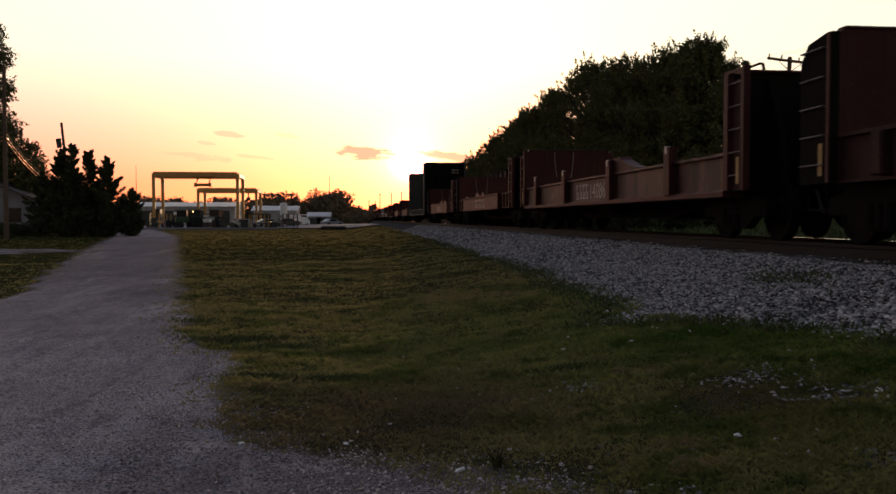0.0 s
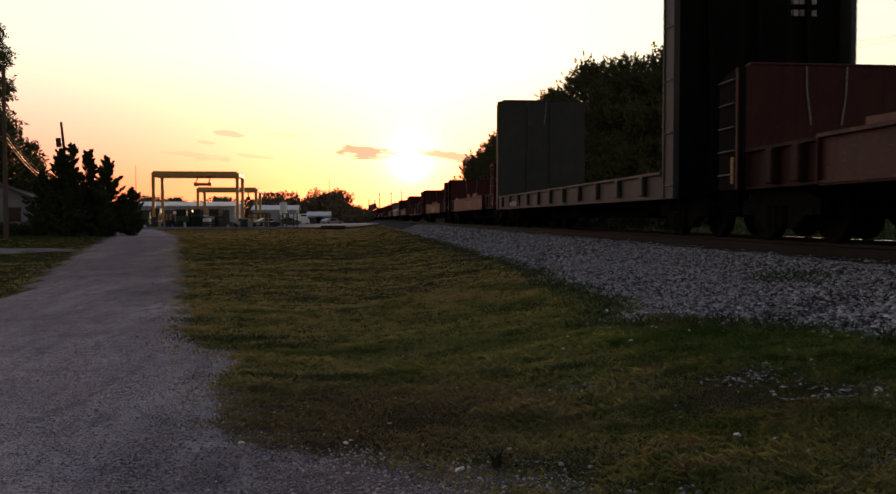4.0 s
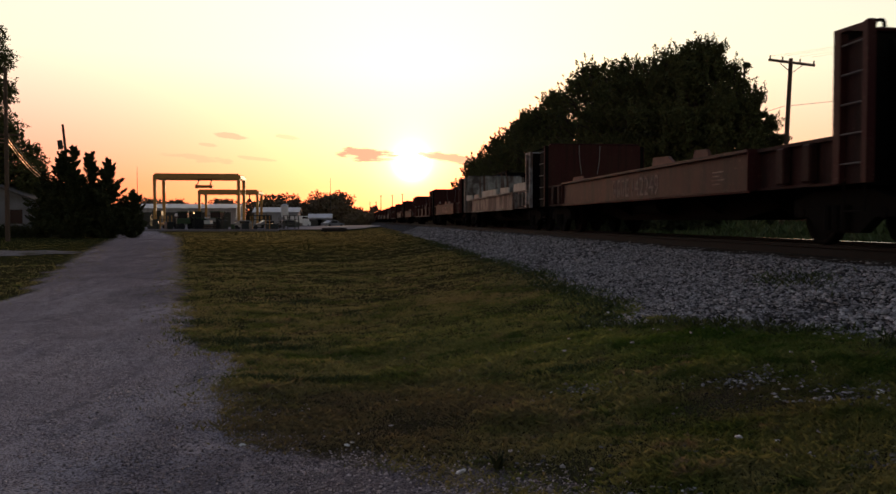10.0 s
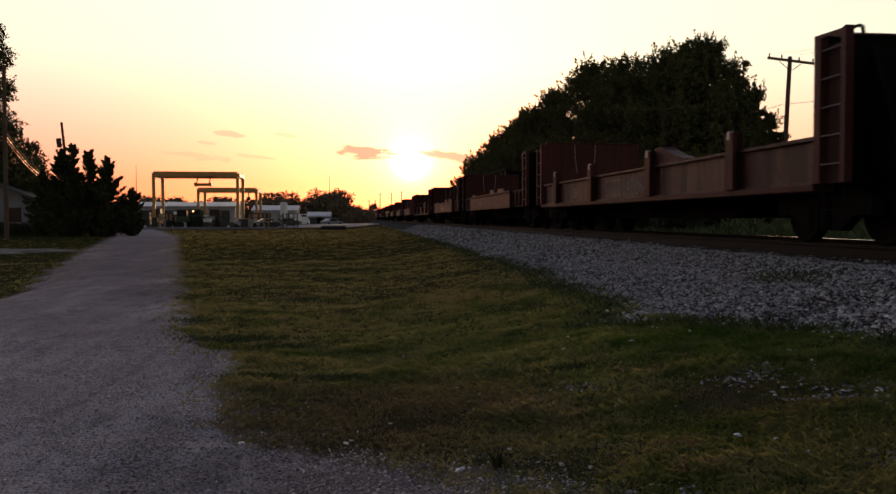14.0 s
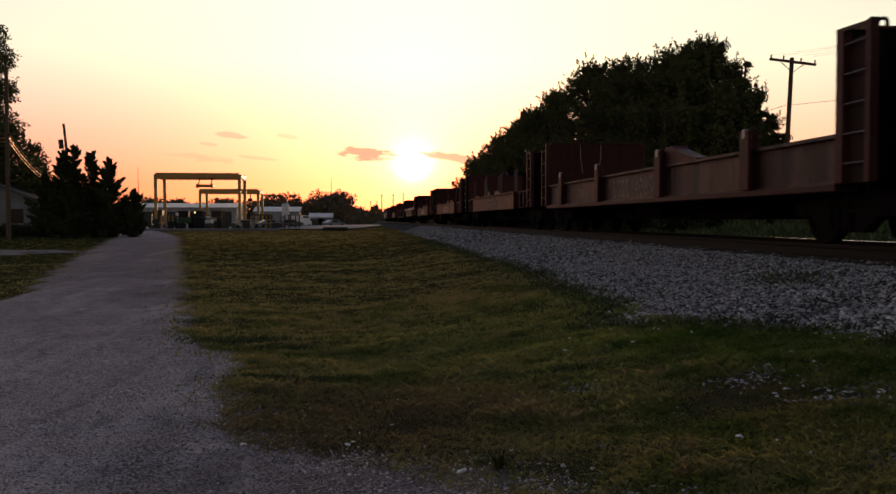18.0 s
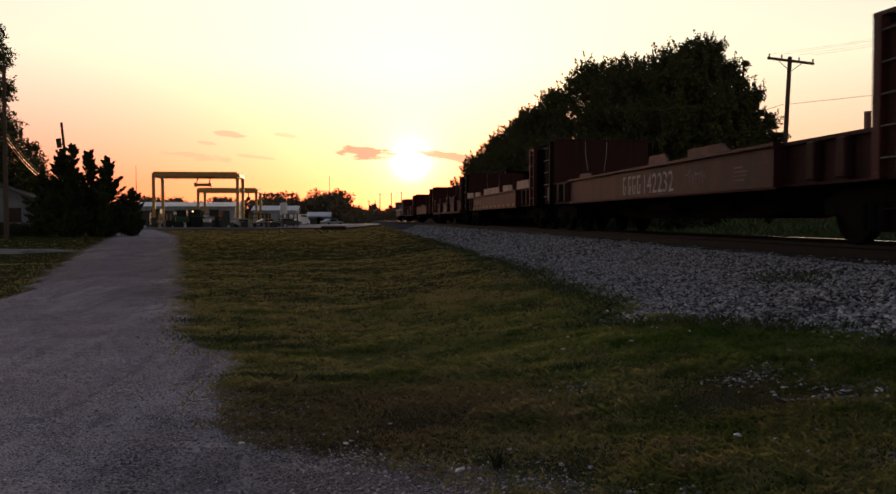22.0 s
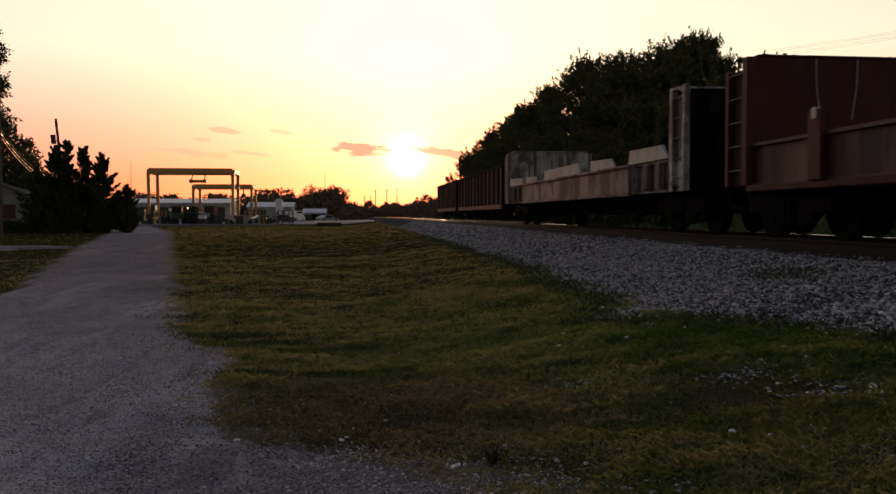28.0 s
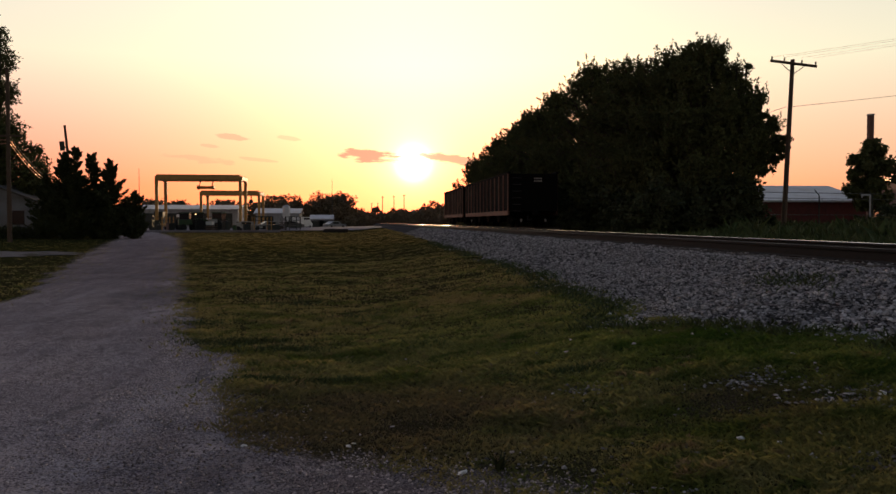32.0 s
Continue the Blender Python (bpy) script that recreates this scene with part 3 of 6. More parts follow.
def from_arrays(name, verts, faces, mat, parent=None, smooth=False):
    me = bpy.data.meshes.new(name)
    me.vertices.add(len(verts))
    me.vertices.foreach_set("co", np.asarray(verts, dtype=np.float32).ravel())
    faces = np.asarray(faces, dtype=np.int32)
    k = faces.shape[1]
    me.loops.add(faces.size)
    me.loops.foreach_set("vertex_index", faces.ravel())
    me.polygons.add(len(faces))
    me.polygons.foreach_set("loop_start", np.arange(len(faces), dtype=np.int32) * k)
    me.polygons.foreach_set("loop_total", np.full(len(faces), k, dtype=np.int32))
    me.update(calc_edges=True)
    if smooth:
        me.polygons.foreach_set("use_smooth", np.ones(len(faces), dtype=bool))
    me.materials.append(M[mat])
    ob = new(name, me)
    ob.parent = parent
    return ob


rng = np.random.default_rng(7)


# ---- ground ----
TRACK, RAIL = 6.92, 1.03      # track centre and rail top
BED = 0.84                    # ballast level at the tie ends


def wave(x, y, s, seed=0.0):
    return noise.noise(Vector((x / s + seed, y / s - seed, seed)))


ROAD_R = [(2.0, 0.9), (4.0, 0.7), (4.4, 0.45), (5.1, -0.45), (6.6, -0.86), (8.1, -1.0), (9.2, -1.62), (11.9, -2.24), (18.1, -3.52), (32, -6.34), (69, -13.7), (95, -20.5), (120, -27)]
ROAD_L = [(4.0, -7.5), (9.0, -6.0), (15, -5.88), (18.4, -6.56), (24.8, -8.16), (38.3, -11.5), (70, -18.7), (95, -26), (120, -34)]
FOOT = [(-30, 4.1), (4, 4.1), (5.4, 4.25), (6.23, 4.17), (6.65, 4.0), (7.15, 3.67), (7.88, 3.0), (8.42, 2.5), (9.0, 2.75), (9.7, 3.12), (12.1, 3.1), (15.2, 3.4), (20, 3.4), (57, 3.9), (200, 4.2), (3000, 4.2)]


def lerp(table, y):
    if y <= table[0][0]:
        return table[0][1]
    for (a, u), (b, v) in zip(table, table[1:]):
        if y <= b:
            return u + (v - u) * (y - a) / (b - a)
    return table[-1][1]


def ground_z(x, y):
    """Flat by the road, rising to the foot of the ballast."""
    t = min(max((x + 0.5) / 4.5, 0.0), 1.0)
    z = 0.42 * t * t * (3 - 2 * t)
    if x > 9.5:
        z = 0.42 + 0.25 * min((x - 9.5) / 6.0, 1.0)
    fade = max(0.0, 1 - y / 120.0)
    near = 0.05 * wave(x, y, 1.7, 3.1) + 0.025 * wave(x, y, 0.6, 8.2)
    if y > 0 and lerp(ROAD_L, y) - 0.5 < x < lerp(ROAD_R, y) + 0.5:
        near *= 0.35
    return z + near * fade


def road_z(x, y):
    """Surface of the crowned and rutted road."""
    l, r = lerp(ROAD_L, y), lerp(ROAD_R, y)
    t = (x - l) / (r - l)
    edge = min(max(min(t, 1 - t) * 7.0 + 0.3, 0.0), 1.0)
    rut = -0.025 * (math.exp(-((t - 0.27) / 0.07) ** 2) + math.exp(-((t - 0.74) / 0.07) ** 2))
    return ground_z(x, y) + 0.008 + (0.026 + rut) * edge


def steps(stops):
    """Values from stop to stop, each stretch in a number of even steps."""
    out = []
    for (a, n), (b, _) in zip(stops, stops[1:]):
        out += [a + (b - a) * k / n for k in range(n)]
    return out + [stops[-1][0]]


def sheet(name, xs, ys, height, mat, keep=None):
    verts = [(x, y, height(x, y)) for y in ys for x in xs]
    n = len(xs)
    faces = [(j * n + i, j * n + i + 1, (j + 1) * n + i + 1, (j + 1) * n + i) for j in range(len(ys) - 1) for i in range(n - 1)
             if keep is None or keep((xs[i] + xs[i + 1]) / 2, (ys[j] + ys[j + 1]) / 2)]
    return from_arrays(name, verts, faces, mat, smooth=True)


gx = steps([(-3000, 6), (-300, 8), (-60, 14), (-12, 45), (8, 20), (30, 8), (300, 6), (3000, 1)])
gy = steps([(-3000, 3), (-300, 6), (-10, 12), (2, 90), (26, 40), (80, 16), (300, 10), (3000, 1)])
tagged(sheet("ground", gx, gy, ground_z, "ground"), "mown grass verge with bare dry patches at dusk", kind="structure")

# gravel road that thins out into the turf on both sides
SOFT = [(2.0, 0.9), (4.2, 0.8), (5.2, 0.65), (6.4, 0.42), (7.6, 0.22), (9, 0.22), (14, 0.3), (40, 0.6), (120, 1.5)]     # width of the mixed border


def cover_at(x, y):
    """1 on the road, 0 in the turf, half at the table's edge."""
    r = lerp(ROAD_R, y) + 0.26 * wave(0, y, 1.6, 2.0) + 0.14 * wave(x, y, 0.45, 5.0)
    l = lerp(ROAD_L, y) + 0.5 * wave(0, y, 2.2, 1.0) + 0.2 * wave(x, y, 0.7, 4.0)
    w = lerp(SOFT, y)
    return min(max(min((r - x) / w, (x - l) / w) * 0.5 + 0.5, 0.0), 1.0)


ROAD_ROWS = steps([(-8, 20), (3, 150), (26, 90), (90, 15), (120, 1)])
N = 56
verts, faces, cover = [], [], []
for y in ROAD_ROWS:
    margin = 2.2 * lerp(SOFT, y) + 0.5
    l, r = lerp(ROAD_L, y) - margin, lerp(ROAD_R, y) + margin
    for k in range(N + 1):
        x = l + (r - l) * k / N
        verts.append((x, y, road_z(x, y) if 0 < k < N else ground_z(x, y) - 0.04))
        cover.append(cover_at(x, y))
for j in range(len(ROAD_ROWS) - 1):
    for k in range(N):
        a = j * (N + 1) + k
        faces.append((a, a + 1, a + N + 2, a + N + 1))
road = tagged(from_arrays("road", verts, faces, "ground", smooth=True), "pale grey single-lane gravel road with worn edges", kind="structure")
road.data.attributes.new("cover", "FLOAT", "POINT").data.foreach_set("value", cover)

# pale gravel patch of a side drive
def blob(name, cx, cy, rx, ry, mat, lift=0.012, seed=1.0):
    bm = bmesh.new()
    mid = bm.verts.new((cx, cy, ground_z(cx, cy) + lift))
    ring = []
    for k in range(40):
        a = k * math.tau / 40
        s = 1 + 0.35 * wave(math.cos(a) * 2, math.sin(a) * 2, 1, seed)
        x, y = cx + rx * s * math.cos(a), cy + ry * s * math.sin(a)
        ring.append(bm.verts.new((x, y, ground_z(x, y) + lift * 0.5)))
    for k in range(40):
        bm.faces.new((mid, ring[k], ring[(k + 1) % 40]))
    return part(name, bm, mat)


tagged(blob("pavement", -14.6, 37.0, 3.2, 3.0, "pale_gravel", 0.05, 3.0), "pale gravel patch of a side drive in grass", kind="structure")
yard = blob("yard", -28, 160, 42, 34, "yard_gravel", 0.08, 6.0)
tagged(yard, "grey gravel works yard", kind="structure")


# ---- track ----
def bed_z(x, y):
    f = lerp(FOOT, y) + 0.14 * wave(0, y, 0.9, 6.0) + 0.10 * wave(x, y, 0.3, 9.0)
    top0, top1 = TRACK - 1.7, TRACK + 1.7
    foot_z = ground_z(f, y) - 0.02
    if x < top0:
        t = min((x - f) / (top0 - f), 1.0)
        z = foot_z + (BED - foot_z) * t if t > 0 else ground_z(x, y) - 0.02 - 0.35 * (f - x)
    elif x < top1:
        z = BED
    else:
        z = BED - (x - top1) * 0.35
    return z + 0.03 * wave(x, y, 0.35, 2.0)


bx = [2.0 + 0.2 * k for k in range(43)]
by = steps([(-520, 12), (-40, 20), (3, 120), (30, 60), (90, 20), (400, 12), (2500, 1)])
tagged(sheet("ballast_bed", bx, by, bed_z, "bed"), "grey crushed stone ballast shoulder under the track", kind="structure")


def rail_profile(cx):
    half = [(-0.076, 0), (-0.076, 0.012), (-0.012, 0.03), (-0.009, 0.125), (-0.036, 0.14), (-0.037, 0.172)]
    pts = half + [(-u, v) for u, v in half[::-1]]
    return [(cx + u, RAIL - 0.172 + v) for u, v in pts]


for name, cx in (("rail_near", TRACK - 0.7525), ("rail_far", TRACK + 0.7525)):
    rail = thing(name, pose(0, 0, 0), "steel running rail with polished head on wooden ties", "rail", kind="structure")
    shape("rail_body", "rail_web", rail, lambda bm: bm_prism(bm, rail_profile(cx), "y", -510, 900))
    # the near head's missing gleam is put into its colour
    shape("rail_head", "rail" if name == "rail_far" else "rail_unlit", rail, lambda bm: bm_prism(bm, [(cx - 0.034, RAIL), (cx - 0.027, RAIL + 0.004), (cx - 0.015, RAIL + 0.0062), (cx, RAIL + 0.0068), (cx + 0.015, RAIL + 0.0062), (cx + 0.027, RAIL + 0.004), (cx + 0.034, RAIL)], "y", -510, 900), "polished running surface, the near one painted without gleam")

tie_mesh = None
ties = thing("railway_ties", pose(0, 0, 0), "dark creosoted wooden ties set in ballast", "railway ties", kind="structure")
for k in range(150):
    y = -3 + k * 0.52
    if tie_mesh is None:
        ob = box("tie", "tie", ties, -1.3, 1.3, -0.115, 0.115, -0.17, 0.0, 0.012)
        tie_mesh = ob.data
    else:
        ob = new("tie", tie_mesh)
        ob.parent = ties
    ob.matrix_basis = pose(TRACK + random.uniform(-0.04, 0.04), y + random.uniform(-0.02, 0.02), RAIL - 0.165, 0, 0, random.uniform(-0.8, 0.8))


# scattered stones, one joined mesh per bed
def stones(name, places, sizes, mat, label, category, fine=False):
    base = np.array([(1, 0, 0), (-1, 0, 0), (0, 1, 0), (0, -1, 0), (0, 0, 1), (0, 0, -1), (0.6, 0.6, 0.5), (-0.6, 0.6, 0.5), (0.6, -0.6, 0.5), (-0.6, -0.6, 0.5)], dtype=float)
    tri = np.array([(6, 4, 0), (6, 2, 4), (6, 0, 2), (7, 4, 2), (7, 1, 4), (7, 2, 1), (8, 0, 4), (8, 4, 3), (8, 3, 0), (9, 4, 1), (9, 3, 4), (9, 1, 3)])
    if fine:
        tri = tri[:12]
        base = base * np.array([1.0, 1.0, 1.1])
    n = len(places)
    jit = base[None] * rng.uniform(0.5, 1.4, (n, 10, 3)) * rng.uniform(0.7, 1.2, (n, 1, 3))
    a, b = rng.uniform(0, math.tau, n), rng.uniform(-0.5, 0.5, n)
    ca, sa, cb, sb = np.cos(a), np.sin(a), np.cos(b), np.sin(b)
    x, y, z = jit[..., 0], jit[..., 1], jit[..., 2]
    x, z = x * cb[:, None] + z * sb[:, None], -x * sb[:, None] + z * cb[:, None]
    x, y = x * ca[:, None] - y * sa[:, None], x * sa[:, None] + y * ca[:, None]
    v = np.stack([x, y, z * 0.75], -1) * np.asarray(sizes)[:, None, None] + np.asarray(places)[:, None, :]
    f = tri[None] + (np.arange(n) * 10)[:, None, None]
    ob = from_arrays(name, v.reshape(-1, 3), f.reshape(-1, 3), mat)
    return tagged(ob, label, category, kind="stuff")


def ballast():
    pts, sz = [], []
    for y0, y1, n, s in ((3.5, 9, 30000, 0.0185), (9, 16, 27000, 0.021), (16, 30, 14000, 0.033), (30, 70, 7000, 0.055)):
        for _ in range(n):
            y = random.uniform(y0, y1)
            lo = lerp(FOOT, y) - 0.02 - abs(random.gauss(0, 0.07 if random.random() < 0.93 else 0.25))
            x = random.uniform(lo, TRACK - 0.75) if random.random() < 0.93 else random.uniform(TRACK - 0.7, TRACK + 0.7)
            if x < TRACK - 1.25 or random.random() < 0.35:
                z = max(bed_z(x, y), ground_z(x, y))
                pts.append((x, y, z + 0.006))
                sz.append(s * random.uniform(0.55, 1.35))
    for _ in range(620):       # stones washed down from the ballast into the turf
        cx, cy, rx, ry = random.choice(SPILLS)
        x, y = random.gauss(cx, rx * 1.7), random.gauss(cy, ry * 2.0)
        pts.append((x, y, ground_z(x, y) + 0.008))
        sz.append(random.uniform(0.006, 0.02))
    big, bsz = [], []
    for _ in range(900):       # larger clean stones that have rolled to the foot
        y = random.uniform(4.6, 8.8)
        x = lerp(FOOT, y) + 0.05 + 1.5 * random.random() ** 1.6
        if random.random() < 0.25 and x < TRACK - 1.4 or y < 7.2:
            big.append((x, y, max(bed_z(x, y), ground_z(x, y)) + 0.014))
            bsz.append(random.uniform(0.018, 0.036))
    stones("pale_stones", big, bsz, "stone_pale", "larger pale limestone lumps at the foot of the ballast", "stones")
    stones("ballast_stones", pts, sz, "stone", "loose grey and pale crushed limestone ballast", "ballast")


SPILLS = ((2.62, 5.3, 0.13, 0.07), (2.55, 5.45, 0.10, 0.06), (2.84, 4.65, 0.14, 0.07), (2.95, 4.8, 0.10, 0.08), (2.3, 3.6, 0.10, 0.08), (1.56, 5.7, 0.09, 0.06), (1.19, 3.45, 0.12, 0.06), (0.9, 4.2, 0.25, 0.2))


def road_gravel():
    pts, sz = [], []
    for _ in range(75000):     # grit where the cover runs, thick by the edge and thin on the worn crown
        y = 3.6 + random.random() ** 1.5 * 9
        x = random.uniform(max(-4.2, lerp(ROAD_L, y)), lerp(ROAD_R, y) + 1.3 * lerp(SOFT, y))
        c = cover_at(x, y)
        worn = min(max((x + 2.3) / 1.0, 0.10), 1.0) * min(max((10.5 - y) / 3.5, 0.15), 1.0)
        if random.random() < (0.55 + 0.6 * wave(x, y, 0.5, 12.0)) * worn * min(1.0, c * 1.6):
            pts.append((x, y, road_z(x, y) + 0.001))
            sz.append(random.uniform(0.003, 0.0075) if random.random() < 0.7 else random.uniform(0.006, 0.013))
    for _ in range(60):       # stones strewn in the turf by the foot of the ballast
        y = random.uniform(4, 8.5)
        x = random.gauss(2.6, 0.5) if random.random() < 0.6 else random.gauss(0.3, 0.7)
        pts.append((x, y, ground_z(x, y) + 0.012))
        sz.append(random.uniform(0.008, 0.022))
    for _ in range(3500):      # grit on the bare earth
        x, y = random.gauss(0.0, 0.7), random.gauss(5.2, 0.7)
        pts.append((x, y, ground_z(x, y) + 0.004))
        sz.append(random.uniform(0.0025, 0.006))
    stones("road_gravel", pts, sz, "gravel", "loose grey gravel on the road and in the turf", "gravel", True)


def blades(name, pts, heights, widths, mat, label, category, lean=0.45):
    n = len(pts)
    p = np.asarray(pts, dtype=float)
    h = np.asarray(heights)[:, None]
    w = np.asarray(widths)[:, None]
    a = rng.uniform(0, math.tau, n)
    side = np.stack([np.cos(a), np.sin(a), np.zeros(n)], -1)
    d = rng.normal(0, lean, (n, 3))
    d[:, 2] = 1
    d /= np.linalg.norm(d, axis=1)[:, None]
    tip = d + np.stack([rng.normal(0, lean, n), rng.normal(0, lean, n), np.full(n, -0.15)], -1) * 0.45
    v = np.stack([p - side * w, p + side * w, p + d * h * 0.55 + side * w * 0.6, p + tip * h], 1)
    base = np.arange(n)[:, None] * 4
    f = np.concatenate([base + np.array([0, 1, 2]), base + np.array([0, 2, 3])])
    return tagged(from_arrays(name, v.reshape(-1, 3), f, mat), label, category, kind="stuff")


HEIGHTS = [[ground_z(x, y) for x in gx] for y in gy]


def turf_z(x, y):
    """The laid surface itself: the ground sheet between its corners, or the road's skirt over it."""
    i = min(max(bisect(gx, x) - 1, 0), len(gx) - 2)
    j = min(max(bisect(gy, y) - 1, 0), len(gy) - 2)
    u, v = (x - gx[i]) / (gx[i + 1] - gx[i]), (y - gy[j]) / (gy[j + 1] - gy[j])
    a, b = HEIGHTS[j], HEIGHTS[j + 1]
    z = (a[i] * (1 - u) + a[i + 1] * u) * (1 - v) + (b[i] * (1 - u) + b[i + 1] * u) * v
    margin = 2.2 * lerp(SOFT, y) + 0.4
    if y < 119 and lerp(ROAD_L, y) - margin < x < lerp(ROAD_R, y) + margin:
        z = max(z, road_z(x, y))
    return z


def bisect(values, x):
    """How many of the rising values lie at or below x."""
    lo, hi = 0, len(values)
    while lo < hi:
        mid = (lo + hi) // 2
        if values[mid] <= x:
            lo = mid + 1
        else:
            hi = mid
    return lo


def turf():
    pts, hs, ws = [], [], []
    for y0, y1, n, per in ((2.7, 6, 24000, 8), (6, 9, 17000, 8), (9, 14, 14000, 6), (14, 28, 14000, 5), (28, 80, 14000, 4), (80, 120, 7000, 4)):
        for _ in range(n):      # small tufts of bent blades
            y = random.uniform(y0, y1)
            left = random.random() < 0.12 and y > 12
            if left:
                x = random.uniform(-0.42 * y - 2, lerp(ROAD_L, y) + 0.15)
            else:
                x = random.uniform(lerp(ROAD_R, y) - 0.25, min(lerp(FOOT, y) + 0.3, 0.72 * y + 1))
            if left and ((x + 14.6) / 3.0) ** 2 + ((y - 37.0) / 2.8) ** 2 < 1:
                continue
            dens = 0.72 + 0.7 * wave(x, y, 1.1, 5.0) + 0.6 * wave(x, y, 0.4, 7.0)
            dens -= 1.3 * max(0.0, cover_at(x, y) - 0.15)
            bare = 0.5 * sum(math.exp(-((x - cx) / (2 * rx)) ** 2 - ((y - cy) / (2 * ry)) ** 2) for cx, cy, rx, ry in SPILLS) + 0.26 * math.exp(-((x + 0.05) / 0.95) ** 4 - ((y - 5.55) / 1.2) ** 4)
            bare += 0.35 * math.exp(-((x - 2.45) / 0.5) ** 4 - ((y - 4.9) / 0.35) ** 4) + 0.4 * math.exp(-((x - 2.2) / 0.3) ** 4 - ((y - 6.2) / 0.2) ** 4)
            if random.random() > dens + 0.3 - 0.8 * bare:
                continue
            low = 1 - 0.5 * min(bare, 1.0)
            tall = (1.0 if y < 20 else 0.7) * (0.020 + 0.026 * max(0.0, dens) * random.random() + (0.014 if wave(x, y, 0.6, 11.0) > 0.25 else 0))
            far = 1 + y * 0.02
            for _ in range(per):
                u, v = x + random.gauss(0, 0.035 * far), y + random.gauss(0, 0.035 * far)
                pts.append((u, v, turf_z(u, v) - 0.003))
                hs.append(tall * random.uniform(0.5, 1.45) * low)
                ws.append(0.0010 + 0.00048 * y)
    for _ in range(7000):      # stray blades that break up both edges of the road
        y = 5.5 + 40 * random.random() ** 1.8
        s = random.gauss(0, 0.16 + 0.012 * y)
        x = lerp(ROAD_R, y) + s if random.random() < 0.65 else lerp(ROAD_L, y) + s
        if wave(x, y, 0.6, 14.0) < -0.1:
            continue
        pts.append((x, y, turf_z(x, y)))
        hs.append(random.uniform(0.025, 0.05))
        ws.append(0.0020 + 0.00036 * y)
    blades("grass", pts, hs, ws, "grass", "short mown grass with dry straw patches", "grass", 0.85)
    # darker clumps that creep over the road edge
    pts, hs, ws = [], [], []
    for cx, cy, rx, ry, n in ((-1.3, 9.7, 0.5, 0.25, 1100), (-0.75, 9.0, 0.5, 0.2, 800), (-0.3, 7.2, 0.5, 0.12, 800), (-0.75, 7.35, 0.3, 0.1, 400), (-2.0, 11.6, 0.4, 0.3, 400), (0.6, 8.8, 0.4, 0.3, 300), (1.55, 6.4, 0.3, 0.1, 500), (0.1, 12.0, 0.5, 0.5, 350), (-1.0, 14.5, 0.6, 0.7, 350)):
        for _ in range(n):
            x, y = random.gauss(cx, rx * 0.55), random.gauss(cy, ry * 0.55)
            pts.append((x, y, turf_z(x, y)))
            hs.append(random.uniform(0.025, 0.06))
            ws.append(0.003 + 0.0003 * y)
    blades("grass_clumps", pts, hs, ws, "weed", "darker longer grass clumps by the road edge", "grass", 0.5)
    # weeds along the foot of the ballast and beyond the track
    pts, hs, ws = [], [], []
    for _ in range(11000):
        y = 4.5 + 35 * random.random() ** 2.2
        x = lerp(FOOT, y) - 0.16 + random.gauss(0, 0.16)
        if wave(x, y, 0.8, 2.5) < -0.2:
            continue
        pts.append((x, y, max(ground_z(x, y), bed_z(x, y)) - 0.01))
        hs.append(random.uniform(0.04, 0.11))
        ws.append(0.004 + 0.0003 * y)
    blades("verge_weeds", pts, hs, ws, "weed", "green weeds at the foot of the ballast", "weeds", 0.5)
    pts, hs, ws = [], [], []
    for _ in range(60000):
        y = 8 + 102 * random.random() ** 1.5
        x = random.uniform(9.8, 20 + 0.2 * y)
        pts.append((x, y, ground_z(x, y) - 0.02))
        hs.append(random.uniform(0.15, 0.35 if x < 12.5 else 0.75 if x < 16 else 1.45) * (0.6 + 0.5 * wave(x, y, 3.0, 1.5)))
        ws.append(0.011 + 0.0005 * y)
    blades("tall_weeds", pts, hs, ws, "weed", "tall dark weeds beyond the track", "weeds", 0.4)
    # one tuft that grows through the ballast
    pts = [(x, y, bed_z(x, y)) for x, y in ((random.gauss(4.62, 0.16), random.gauss(8.6, 0.35)) for _ in range(420))]
    blades("grass_tuft", pts, rng.uniform(0.03, 0.09, 420), np.full(420, 0.005), "weed", "green grass tuft growing through the ballast", "grass tuft", 0.6)


# ---- rolling stock: local y = 0 at the inner face of the rear bulkhead, z = 0 at rail top ----
def wheel_profile(bm, cx, face):
    n = 16
    prof = [(0.0, 0.10), (0.07, 0.10), (0.09, 0.16), (0.03, 0.22), (0.03, 0.33), (0.065, 0.38), (0.065, 0.415), (0.0, 0.42), (-0.05, 0.415), (-0.062, 0.419), (-0.08, 0.415), (-0.08, 0.38), (-0.03, 0.33), (-0.03, 0.2), (-0.09, 0.15), (-0.09, 0.09)]
    rings = []
    for u, r in prof:
        rings.append([bm.verts.new((cx + face * u, r * math.cos(k * math.tau / n), 0.42 + r * math.sin(k * math.tau / n))) for k in range(n)])
    for a, b in zip(rings, rings[1:]):
        for k in range(n):
            bm.faces.new((a[k], a[(k + 1) % n], b[(k + 1) % n], b[k]))
    bm.faces.new(rings[0][::-1])
    bm.faces.new(rings[-1])
    bmesh.ops.recalc_face_normals(bm, faces=bm.faces)


